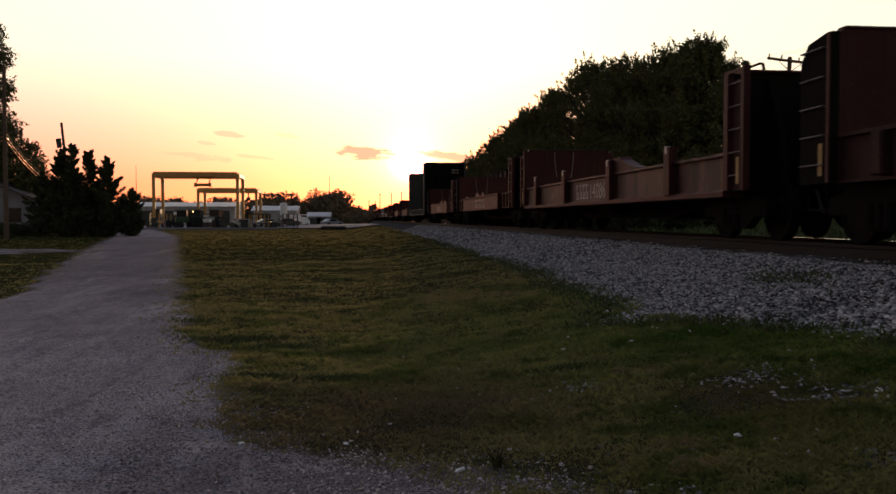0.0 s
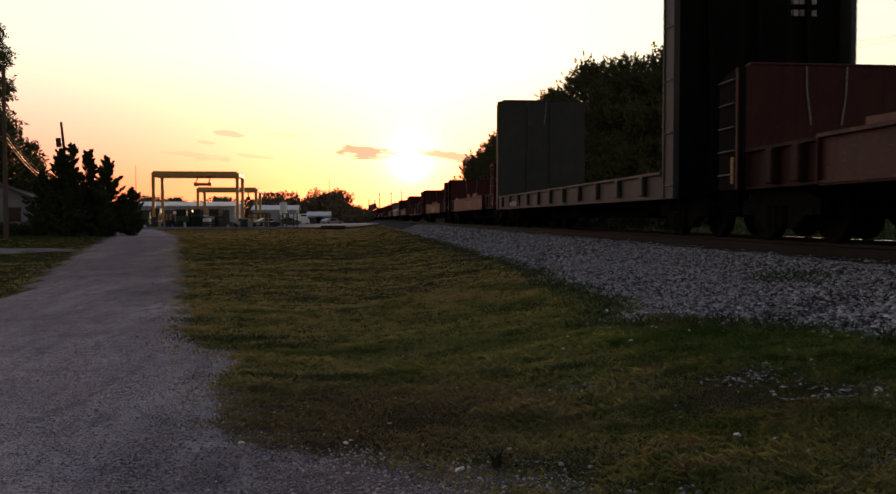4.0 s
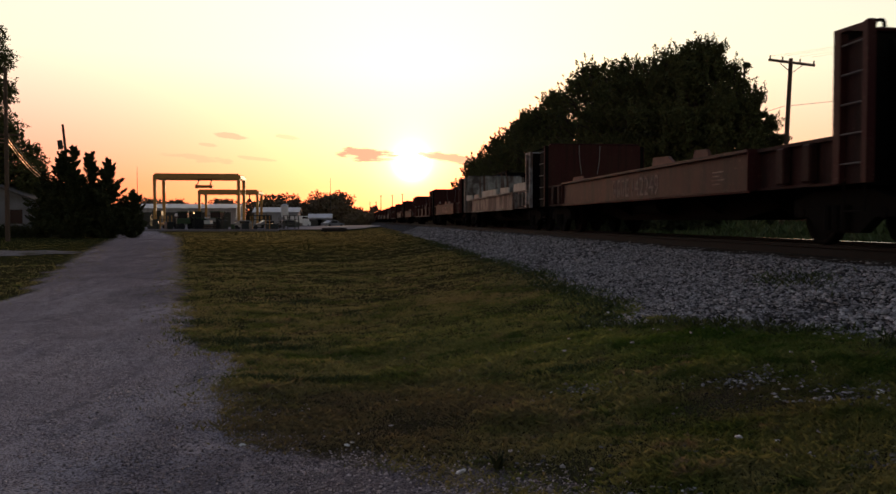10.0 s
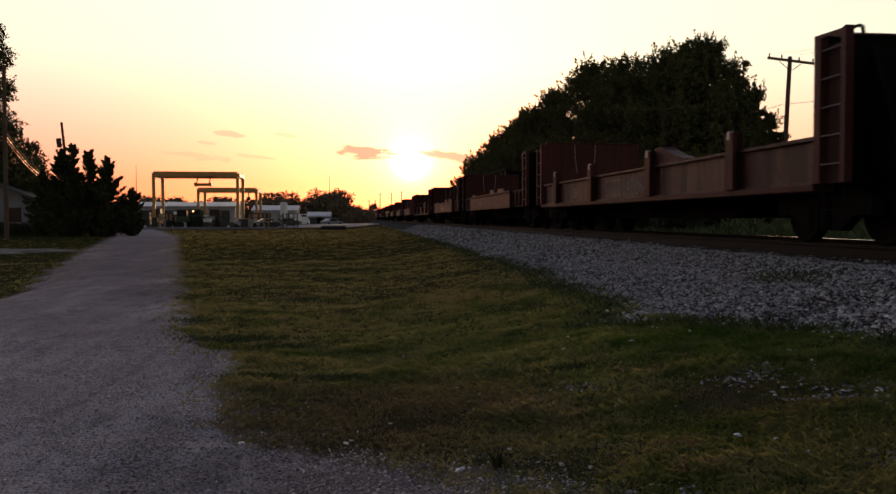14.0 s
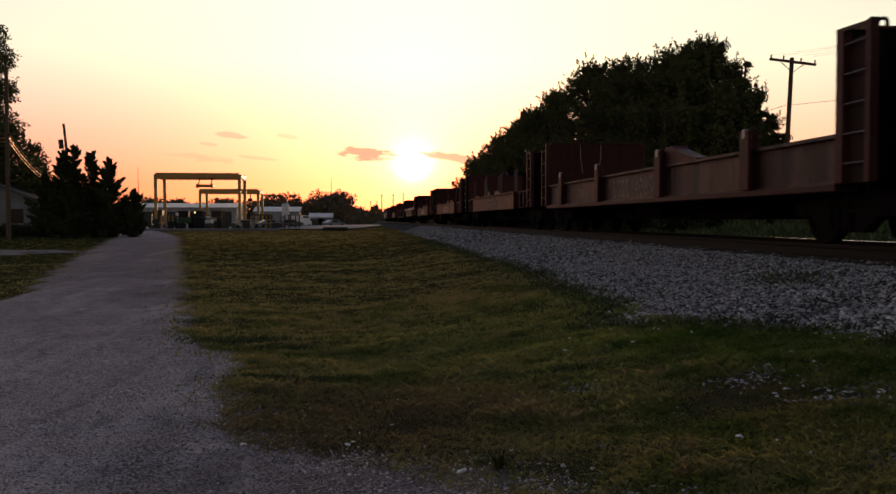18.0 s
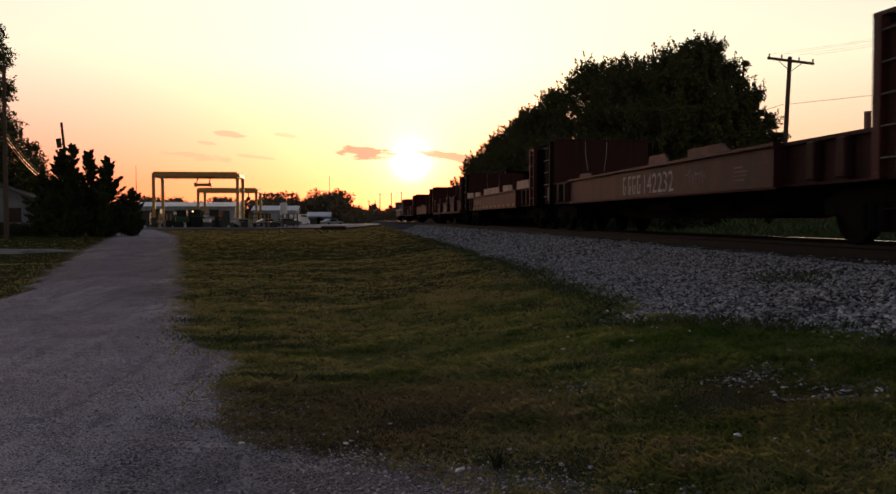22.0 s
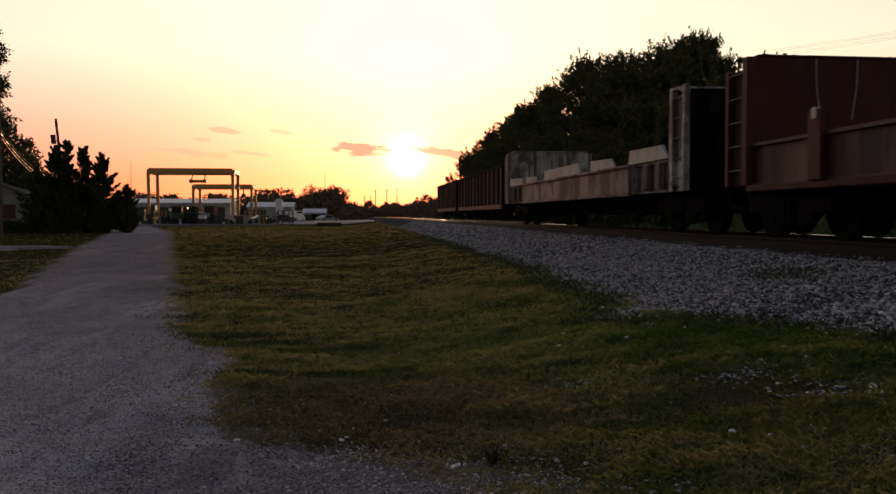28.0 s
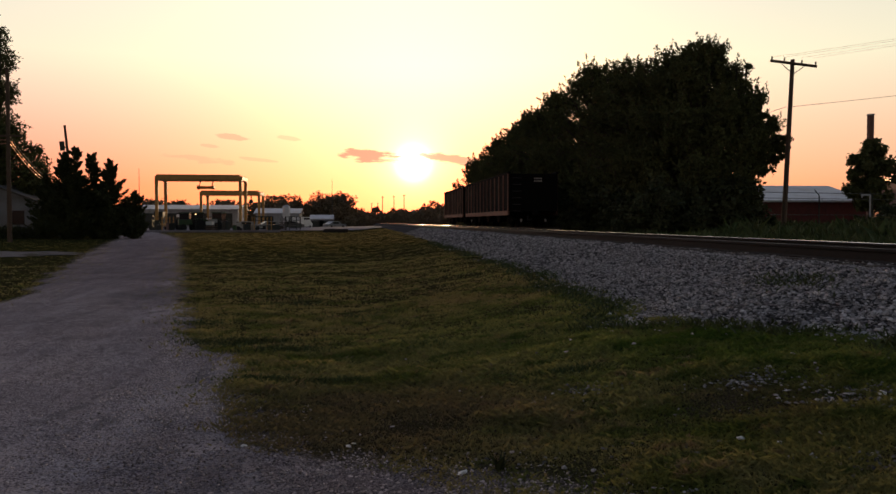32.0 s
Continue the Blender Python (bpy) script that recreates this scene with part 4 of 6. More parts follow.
def make_truck(car, y):
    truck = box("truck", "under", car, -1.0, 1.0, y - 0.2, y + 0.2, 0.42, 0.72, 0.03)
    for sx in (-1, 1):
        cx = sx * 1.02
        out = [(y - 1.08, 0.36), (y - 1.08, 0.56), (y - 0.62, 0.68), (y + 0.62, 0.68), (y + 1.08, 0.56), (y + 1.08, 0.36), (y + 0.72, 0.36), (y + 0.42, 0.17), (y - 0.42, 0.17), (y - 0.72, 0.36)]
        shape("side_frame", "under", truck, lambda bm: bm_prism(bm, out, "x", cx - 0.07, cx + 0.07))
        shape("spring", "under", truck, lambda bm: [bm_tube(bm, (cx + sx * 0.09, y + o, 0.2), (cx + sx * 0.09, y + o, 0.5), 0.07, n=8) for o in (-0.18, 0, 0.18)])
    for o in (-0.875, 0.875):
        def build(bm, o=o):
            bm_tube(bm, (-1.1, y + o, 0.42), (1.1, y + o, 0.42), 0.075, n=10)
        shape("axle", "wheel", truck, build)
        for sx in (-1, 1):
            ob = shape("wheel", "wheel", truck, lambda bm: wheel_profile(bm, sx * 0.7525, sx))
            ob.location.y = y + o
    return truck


def make_coupler(car, y, s):
    def build(bm):
        bm_box(bm, -0.09, 0.09, min(y, y + s * 0.5), max(y, y + s * 0.5), 0.74, 0.92, 0.015)
        bm_box(bm, -0.16, 0.16, min(y + s * 0.42, y + s * 0.72), max(y + s * 0.42, y + s * 0.72), 0.70, 0.98, 0.05)
    shape("coupler", "under", car, build)
    shape("air_hose", "rubber", car, lambda bm: [bm_tube(bm, (-0.35, y, 0.72), (-0.4, y + s * 0.25, 0.42), 0.025, n=6), bm_tube(bm, (-0.4, y + s * 0.25, 0.42), (-0.2, y + s * 0.55, 0.5), 0.025, n=6)])


def make_bulkhead(car, y, s, half, top, mat, ladder, depth=0.66, strap=True, foot=0.73):
    """s = 1: it stands behind y (rear), its inner face at y; s = -1: before y (front)."""
    yo = y + s * depth
    a, b = min(y, y + s * 0.1), max(y, y + s * 0.1)
    skin = mat if s > 0 else "under"      # the outer face of the leading end: grime, with shade painted in as black
    q = half - 0.1
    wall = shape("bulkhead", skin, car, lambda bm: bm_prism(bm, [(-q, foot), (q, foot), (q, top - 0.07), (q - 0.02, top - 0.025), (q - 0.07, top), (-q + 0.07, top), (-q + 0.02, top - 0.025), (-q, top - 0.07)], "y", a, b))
    for sx in (-1, 1):
        c0, c1 = sorted((sx * half, sx * (half - 0.1)))
        out = [(y - s * 0.004, foot), (yo, foot), (yo, top - 0.3), (yo - s * 0.16, top - 0.1), (y + s * 0.1, top - 0.035), (y - s * 0.004, top - 0.035)]
        if ladder:       # open frame with rungs
            shape("ladder_stile", mat, wall, lambda bm: bm_box(bm, c0, c1, min(y, y + s * 0.14) - 0.004, max(y, y + s * 0.14) + 0.004, foot, top, 0.008))
            rise = 0.0 if s < 0 else -0.12      # the leading end's outer posts reach above its wall
            shape("ladder_stile", mat, wall, lambda bm: bm_prism(bm, [(yo, foot), (yo, top + rise), (yo - s * 0.09, top + rise - 0.02), (yo - s * 0.09, foot)], "x", c0, c1))
            if s < 0:
                shape("post_cap", mat, wall, lambda bm: bm_prism(bm, [(y, top - 0.05), (y, top), (yo - s * 0.09, top + rise - 0.02), (yo - s * 0.09, top + rise - 0.12), (y + s * 0.3, top - 0.05)], "x", c0, c1))
            # on maroon cars the web's shade is put into its paint
            shape("web_plate", "maroon_shaded" if mat == "maroon" else mat, wall, lambda bm: bm_box(bm, min(c0, c1) + (0.08 if sx < 0 else 0.0), max(c0, c1) - (0.0 if sx < 0 else 0.08), min(y + s * 0.1, yo - s * 0.09), max(y + s * 0.1, yo - s * 0.09), foot, top - 0.14))
        else:
            # maroon cars' posts are painted near-black for shade; white ones are grimy
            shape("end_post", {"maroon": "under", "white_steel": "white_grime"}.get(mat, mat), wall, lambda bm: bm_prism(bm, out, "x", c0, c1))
            # added strip in plain paint stands for the post's lit edge
            e0, e1 = sorted((sx * (half + 0.002), sx * (half + 0.022)))
            shape("post_edge", mat, wall, lambda bm: bm_box(bm, e0, e1, min(y, y + s * 0.06), max(y, y + s * 0.06), foot, top - 0.05, 0.004))
        for k in range(5):
            z = foot + 0.22 + k * (top - foot - 0.42) / 4
            xr = sx * (half + (0.035 if not ladder else -0.02))
            y0, y1 = y + s * 0.12, yo - s * 0.05
            def rung(bm):
                bm_tube(bm, (xr, y0, z), (xr, y1, z), 0.011, n=6)
                bm_tube(bm, (xr, y0, z), (sx * (half - 0.03), y0, z), 0.011, n=6)
                bm_tube(bm, (xr, y1, z), (sx * (half - 0.03), y1, z), 0.011, n=6)
            shape("rung", "dull_steel", wall, rung)
    for x in (-half * 0.55, 0, half * 0.55):      # stiffeners on the outer face
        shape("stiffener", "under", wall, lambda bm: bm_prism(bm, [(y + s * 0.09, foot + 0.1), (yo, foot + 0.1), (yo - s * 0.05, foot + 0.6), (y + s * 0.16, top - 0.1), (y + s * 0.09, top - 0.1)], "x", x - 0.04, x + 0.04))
    shape("top_rail", mat, wall, lambda bm: bm_box(bm, -half + 0.16, half - 0.16, min(y - s * 0.02, y + s * 0.16), max(y - s * 0.02, y + s * 0.16), top - 0.01, top + 0.03, 0.012))
    if s < 0 and top < 3:           # bent grab iron on top of the leading end
        for sx in (-1, 1):
            pts = [(sx * 1.3, y, top), (sx * 0.90, y, top + 0.15), (sx * 0.85, y, top + 0.14), (sx * 0.83, y, top)]
            shape("grab_iron", "under", wall, lambda bm: [bm_tube(bm, p, r, 0.022, n=6) for p, r in zip(pts, pts[1:])])
    if strap:
        for x, lean in ((-half * 0.32, 0.05), (half * 0.10, -0.05)):
            shape("tie_rod", "pale_steel", wall, lambda bm: bm_tube(bm, (x, y - s * 0.03, top - 0.02), (x + lean * 0.2, y - s * 0.03, top - 0.4), 0.008, n=6) or bm_tube(bm, (x + lean * 0.2, y - s * 0.03, top - 0.4), (x + lean * 1.5, y - s * 0.03, top - 0.85), 0.009, n=6))
    return wall


def make_underframe(car, mat, half, y0, y1, floor):
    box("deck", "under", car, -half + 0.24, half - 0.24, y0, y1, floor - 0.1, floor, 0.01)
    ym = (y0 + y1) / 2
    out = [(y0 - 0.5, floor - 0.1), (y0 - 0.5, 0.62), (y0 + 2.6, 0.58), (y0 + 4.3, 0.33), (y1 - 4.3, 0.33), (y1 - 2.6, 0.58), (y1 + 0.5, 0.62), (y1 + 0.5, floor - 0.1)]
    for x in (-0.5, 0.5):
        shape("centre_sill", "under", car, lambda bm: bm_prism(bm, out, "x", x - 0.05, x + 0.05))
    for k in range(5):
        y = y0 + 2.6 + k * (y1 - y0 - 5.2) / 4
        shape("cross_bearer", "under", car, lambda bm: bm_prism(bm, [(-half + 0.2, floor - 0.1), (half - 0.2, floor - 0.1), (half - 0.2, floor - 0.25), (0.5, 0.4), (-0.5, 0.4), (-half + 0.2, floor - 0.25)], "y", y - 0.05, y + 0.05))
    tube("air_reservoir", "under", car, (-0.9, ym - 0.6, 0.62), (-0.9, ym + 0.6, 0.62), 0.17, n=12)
    for y, s in ((y0 - 0.65, -1), (y1 + 0.65, 1)):
        make_coupler(car, y, s)
    for y in (y0 + 0.45, y1 - 0.45):
        make_truck(car, y)
    for y in (y0 - 0.35, y1 + 0.35):
        for sx in (-1, 1):
            x = sx * (half - 0.06)
            shape("sill_step", "under", car, lambda bm: [bm_tube(bm, (x, y - 0.2, 0.75), (x, y - 0.2, 0.42), 0.014, n=6), bm_tube(bm, (x, y - 0.2, 0.42), (x, y + 0.2, 0.42), 0.014, n=6), bm_tube(bm, (x, y + 0.2, 0.42), (x, y + 0.2, 0.75), 0.014, n=6)])


LONG = 14.95
LOW, HIGH, TOP = 0.73, 1.31, 2.51


def channel(x, s, z0, z1):
    """C section of a side girder; s points outward."""
    return [(x, z0), (x + s * 0.03, z0), (x + s * 0.03, z0 + 0.03), (x - s * 0.02, z0 + 0.035), (x - s * 0.02, z1 - 0.05), (x + s * 0.05, z1 - 0.045), (x + s * 0.05, z1), (x - s * 0.12, z1), (x - s * 0.12, z1 - 0.03), (x - s * 0.05, z1 - 0.04), (x - s * 0.05, z0 + 0.03), (x - s * 0.12, z0 + 0.03), (x - s * 0.12, z0)]


def girder_car(name, main, side, label, ladder=False):
    """Low-sided gondola with a plate girder side between two bulkheads."""
    car = thing(name, pose(0, 0, 0), label, "freight car", "cars of the train")
    half = 1.46
    make_underframe(car, main, half, -LONG, 0, 1.05)
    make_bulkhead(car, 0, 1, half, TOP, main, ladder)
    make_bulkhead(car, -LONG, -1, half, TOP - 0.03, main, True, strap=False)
    for s in (-1, 1):
        shape("side_girder", side, car, lambda bm: bm_prism(bm, channel(s * half, s, LOW, HIGH), "y", -12.9, -2.15))
        for a, b in ((-2.15, -0.02), (-LONG + 0.02, -12.9)):
            # shade of the recess is painted into the maroon plates; white ones are grimy
            plate = "maroon_shaded" if main == "maroon" else "white_grime"
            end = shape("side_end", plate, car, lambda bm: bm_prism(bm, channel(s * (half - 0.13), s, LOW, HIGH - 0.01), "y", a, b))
            for k in (0.3, 0.62):
                y = a + (b - a) * k
                x0, x1 = sorted((s * (half - 0.14), s * (half - 0.02)))
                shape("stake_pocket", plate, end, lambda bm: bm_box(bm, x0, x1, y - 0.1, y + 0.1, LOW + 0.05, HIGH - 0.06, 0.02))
        for y in (-12.9, -2.15):
            x0, x1 = sorted((s * (half - 0.27), s * (half + 0.045)))
            shape("end_plate", main, car, lambda bm: bm_box(bm, x0, x1, y - 0.012, y + 0.012, LOW + 0.002, HIGH - 0.004))
        x0, x1 = sorted((s * (half - 0.02), s * (half + 0.012)))
        shape("bottom_flange", main, car, lambda bm: bm_box(bm, x0, x1, -12.9, -2.15, LOW - 0.03, LOW, 0.006))
    return car


def stake_car(name, main, side, label):
    """Gondola with a recessed side between strong raked stakes."""
    car = thing(name, pose(0, 0, 0), label, "freight car", "cars of the train")
    half = 1.46
    make_underframe(car, main, half, -LONG, 0, 1.05)
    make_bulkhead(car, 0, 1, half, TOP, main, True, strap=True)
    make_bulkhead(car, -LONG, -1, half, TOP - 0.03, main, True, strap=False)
    for s in (-1, 1):
        shape("side_plate", side, car, lambda bm: bm_prism(bm, channel(s * (half - 0.12), s, LOW, HIGH), "y", -LONG, -0.02))
        x0, x1 = sorted((s * (half - 0.3), s * half))
        shape("side_sill", main, car, lambda bm: bm_box(bm, x0, x1, -LONG, 0, LOW - 0.09, LOW, 0.012))
        for y in (-1.8, -5.25, -9.2, -12.7):
            o0, o1, o2 = s * (half - 0.14), s * (half + 0.02), s * (half - 0.05)
            stake = shape("stake", main, car, lambda bm: bm_prism(bm, [(o0, LOW), (o1, LOW), (o2 + s * 0.03, HIGH + 0.27), (o2 - s * 0.1, HIGH + 0.27), (o0 - s * 0.02, HIGH)], "y", y - 0.045, y + 0.045))
            f0, f1 = sorted((s * (half - 0.02), s * (half + 0.035)))
            shape("stake_flange", main, stake, lambda bm: bm_box(bm, f0, f1, y - 0.14, y + 0.14, LOW, HIGH + 0.25, 0.01, Matrix.Translation((0, 0, 0))))
            shape("stake_tip", "pale_steel", stake, lambda bm: bm_box(bm, f0 - 0.01, f1 + 0.004, y - 0.05, y + 0.05, HIGH + 0.14, HIGH + 0.275, 0.006))
        x0, x1 = sorted((s * (half - 0.36), s * (half - 0.1)))
        shape("load_stop", main, car, lambda bm: bm_prism(bm, [(-9.2, HIGH - 0.05), (-9.2, HIGH + 0.28), (-9.3, HIGH + 0.31), (-9.62, HIGH + 0.31), (-9.72, HIGH + 0.25), (-10.3, HIGH + 0.10), (-10.7, HIGH + 0.03), (-10.7, HIGH - 0.05)], "x", x0, x1))
    return car


def tall_car(name, label):
    """Flatcar with tall bulkheads."""
    car = thing(name, pose(0, 0, 0), label, "freight car", "cars of the train")
    half, y0 = 1.61, -16.9
    make_underframe(car, "grey_steel", half, y0, 0, 1.05)
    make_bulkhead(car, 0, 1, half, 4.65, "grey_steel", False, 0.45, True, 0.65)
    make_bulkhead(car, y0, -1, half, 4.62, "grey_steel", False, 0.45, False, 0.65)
    for s in (-1, 1):
        shape("side_sill", "grey_steel", car, lambda bm: bm_prism(bm, channel(s * half, s, 0.65, 1.12), "y", y0 + 0.02, -0.02))
        for k in range(11):
            y = y0 + 1.0 + k * 1.5
            x0, x1 = sorted((s * (half - 0.02), s * (half + 0.07)))
            shape("stake_pocket", "grey_steel", car, lambda bm: bm_box(bm, x0, x1, y - 0.1, y + 0.1, 0.72, 1.08, 0.02))
    for x in (-0.5, 0.35):
        shape("wall_batten", "grey_steel", car, lambda bm: bm_box(bm, x - 0.05, x + 0.05, -0.06, -0.004, 1.2, 4.5, 0.01))
        shape("wall_batten", "under", car, lambda bm: bm_box(bm, x - 0.05, x + 0.05, y0 - 0.54, y0 - 0.46, 1.2, 4.5, 0.01))
    box("placard", "mark", car, -half - 0.034, -half - 0.031, -2.78, -2.42, 0.74, 0.87, 0.0, "plain white placard")
    for k in range(7):
        box("mark_bar", "mark", car, -half - 0.034, -half - 0.031, -3.02 - 0.17 * k, -2.92 - 0.17 * k, 0.73, 0.9)
    shape("end_stencil", "mark", car, lambda bm: [bm_box(bm, 0.55 + 0.11 * k, 0.63 + 0.11 * k, y0 - 0.12, y0 - 0.104, 4.02 - 0.2 * j, 4.12 - 0.2 * j) for k in range(5) for j in range(2)], "small unreadable white stencils", "stuff")
    return car


def lettering(car, digits, y, x, z=0.98, high=0.36, paint="mark"):
    """Owner's mark as plain bars, then the car's number."""
    for k in range(4):
        y0, y1, z0, z1, e = y - 0.29 * k - 0.22, y - 0.29 * k - (0.03 if k != 1 else 0.07), z - high / 2, z + high / 2, 0.05
        shape("mark_bar", paint, car, lambda bm: [bm_box(bm, x - 0.004, x, *r) for r in ((y0, y1, z1 - e, z1), (y0, y1, z0, z0 + e), (y1 - e, y1, z0 + e, z1 - e), (y0, y0 + e, z0 + e, (z0 + z1) / 2))])
    cu = bpy.data.curves.new("car_number", "FONT")
    cu.body, cu.size, cu.extrude = digits, high / 0.70, 0.002
    cu.space_character = 1.05
    tmp = bpy.data.objects.new("car_number", cu)
    scene.collection.objects.link(tmp)
    me = bpy.data.meshes.new_from_object(tmp.evaluated_get(bpy.context.evaluated_depsgraph_get()))
    scene.collection.objects.unlink(tmp)
    bpy.data.objects.remove(tmp)
    me.materials.clear()
    me.materials.append(M[paint])
    num = new("car_number", me)
    num.parent = car
    tagged(num, "car number in faded white digits", kind="stuff")
    num.matrix_basis = Matrix(((0, 0, -1, x - 0.003), (-1, 0, 0, y - 1.2), (0, 1, 0, z - high / 2), (0, 0, 0, 1)))


def data_bars(car, y, x, seed):
    r = random.Random(seed)
    def build(bm):
        for k in range(4):
            z = 0.86 + 0.06 * k
            w = r.uniform(0.2, 0.45)
            bm_box(bm, x - 0.004, x, y - w, y, z, z + 0.018)
    shape("data_stencil", "mark_dim", car, build, "small unreadable white stencils", "stuff")


def boards(car, rows, mat, seed, x=-1.43):
    """Plates that stand on the side's top flange: start, end, height."""
    r = random.Random(seed)
    for a, b, h in rows:
        s0, s1 = r.uniform(0.0, 0.12), r.uniform(0.05, 0.3)
        shape("side_board", mat, car, lambda bm: bm_prism(bm, [(a, HIGH), (b, HIGH), (b + s1, HIGH + h * r.uniform(0.8, 1)), (a - s0, HIGH + h)], "x", x, x + 0.05))


A = girder_car("gondola_car", "maroon", "maroon_side", "weathered maroon low-sided gondola car with bulkheads, rolling on the track")
B = stake_car("stake_gondola_car", "maroon", "oxide_pale", "weathered maroon gondola car with raked side stakes, rolling on the track")
C = girder_car("white_gondola_car", "white_steel", "tan_side", "scuffed white low-sided gondola car with rust stains and pale boards")
E = tall_car("bulkhead_flat_car", "dark grey flatcar with tall bulkheads, rolling on the track")

FULL = [(-0.1, -2.2, 0.25), (-2.8, -4.3, 0.2), (-5.3, -9.1, 0.27), (-10.0, -11.8, 0.24), (-12.7, -14.8, 0.27)]
SPACING = 17.83
TRAIN = []          # car, place of its rear bulkhead along the track at the start


SLACK = [(0, -0.15), (0.7, 0.08), (1.6, 0.28), (2.5, 0.14), (3.5, 0.0), (6.0, -0.52), (6.5, -0.4), (7.5, -0.12), (8.5, 0.06), (10, -0.06), (11.5, 0.17), (12.5, 0.05), (13.5, 0.0), (17, 0.09),
         (18, 0.14), (19.5, 0.55), (20.5, 0.75), (21.1, 0.8), (22, -0.2), (23, -0.06), (25, 0.0), (32, 0.0)]     # uneven pull of the train


def run(t):
    """How far the train has come, slowly gaining speed."""
    return 13.4 * (t + 0.0018 * (t - 15) ** 2) + lerp(SLACK, t)


def couple(proto, place, number="", plates=(), mat="board_rust", seed=0, free=False):
    at = pose(TRACK, place - run(0), RAIL + 0.007)
    if free:
        proto.matrix_basis = at
        car = proto
    else:
        car = copy_thing(proto, at)
    TRAIN.append((car, place))
    if number:
        y0 = -6.0 if proto is B else -6.45
        xs = -1.3225 if proto is B else -1.442
        lettering(car, number, y0, xs, paint="mark_dim" if seed in (5, 8, 10, 11, 14, 15) else "mark")
        data_bars(car, -3.2 if proto is B else -11.6, xs, seed)
    boards(car, plates, mat, seed)
    return car


PLACES = [14.65 + SPACING * i for i in range(4)] + [87.62] + [105.35 + SPACING * i for i in range(18)]


def frag(seed):
    r = random.Random(seed)
    y = r.uniform(-9.6, -6.4)
    return [(y, y - r.uniform(0.6, 1.1), 0.17), (y - 1.9, y - 1.9 - r.uniform(0.5, 1.6), 0.15), (-3.0, -4.0, 0.10)]


NUMBERS = {1: "140863", 2: "142176", 3: "142711", 5: "142255", 6: "142423", 7: "140869", 8: "142249", 10: "142285", 11: "140868",
           13: "142120", 14: "140850", 15: "142401", 16: "142174", 17: "142232", 19: "140856", 21: "140866"}
STAKED = (1, 7, 11, 14, 19, 21)


def station():
    """The train in order, first car first."""
    taken = set()
    for i in range(23):
        place = PLACES[i]
        proto = B if i in STAKED else C if i in (9, 22) else E if i == 4 else A
        free = proto.name not in taken
        taken.add(proto.name)
        plates, mat = (), "board_rust"
        if i in (9, 22):
            plates, mat = FULL, "board_white"
        elif i == 18:
            plates, mat = FULL, "board_tan"
        elif proto is A:
            plates = frag(i)
        YET.append((proto, place, NUMBERS.get(i, ""), plates, mat, i, free))


YET = []
station()
ORDER = {}
for proto, place, number, plates, mat, i, free in YET:      # copies first, so that the extra parts stay with their own car
    if not free:
        ORDER[i] = couple(proto, place, number, plates, mat, i)
for proto, place, number, plates, mat, i, free in YET:
    if free:
        ORDER[i] = couple(proto, place, number, plates, mat, i, True)
TRAIN.sort(key=lambda row: row[1])
tagged(ORDER[18], "maroon gondola car with rust-pale side boards and yellow squares")
for k in range(11):
    box("reflector", "yellow", ORDER[18], -1.447, -1.442, -2.55 - k * 0.98, -2.25 - k * 0.98, 0.77, 0.85)
for k in range(9):
    box("mark_bar", "scrawl", ORDER[18], -1.446, -1.442, -2.75 - k * 0.22, -2.63 - k * 0.22, 0.92, 1.14)
def scrawl(car, y, z, wide, high, x, seed):
    """Faded chalk strokes, not readable."""
    r = random.Random(seed)
    def build(bm):
        n = 9
        for k in range(n):
            yc = y - wide * (k + r.random() * 0.6) / n
            zc = z + r.uniform(-0.2, 0.2) * high
            a = r.uniform(-0.5, 0.5) + (math.pi / 2 if r.random() < 0.3 else 0)
            h = high * r.uniform(0.25, 0.5)
            p, q = Vector((x, yc - math.sin(a) * h, zc - math.cos(a) * h)), Vector((x, yc + math.sin(a) * h, zc + math.cos(a) * h))
            side = Vector((0, math.cos(a), -math.sin(a))) * 0.014
            lo = [bm.verts.new(v) for v in (p - side, p + side, q + side, q - side)]
            hi = [bm.verts.new(v.co + Vector((-0.002, 0, 0))) for v in lo]
            fs = [bm.faces.new(lo), bm.faces.new(hi)] + [bm.faces.new((lo[j], lo[(j + 1) % 4], hi[(j + 1) % 4], hi[j])) for j in range(4)]
            bmesh.ops.recalc_face_normals(bm, faces=fs)
    shape("chalk_scrawl", "scrawl", car, build, "faded unreadable chalk strokes", "stuff")


scrawl(ORDER[6], -3.5, 1.03, 0.95, 0.34, -1.441, 4)
scrawl(ORDER[19], -2.4, 1.02, 1.6, 0.4, -1.3215, 5)
scrawl(ORDER[17], -9.8, 1.0, 0.8, 0.28, -1.441, 6)
scrawl(ORDER[12], -5.0, 1.0, 1.2, 0.3, -1.441, 7)
for y in (-2.85, -5.6):
    box("reflector", "yellow", ORDER[6], -1.447, -1.442, y - 0.2, y, 0.99, 1.06)
for i in (0, 1, 3, 5, 6, 13, 17, 19):
    box("reflector", "yellow", ORDER[i], -1.475, -1.466, 0.14, 0.23, 0.82, 1.2, 0.0, "yellow reflective strip")
    box("reflector", "yellow", ORDER[i], -1.475, -1.466, -15.5, -15.41, 0.82, 1.2, 0.0, "yellow reflective strip")
for y, lean, r in ((-12.05, 0.0, 0.06), (-8.7, 0.12, 0.06), (-4.93, 0.0, 0.065), (-1.6, 0.0, 0.04)):
    tube("post", "wood_post", ORDER[15], (-1.25, y, 1.0), (-1.25, y - lean * 2, 2.10), r, n=4, label="upright wooden post")
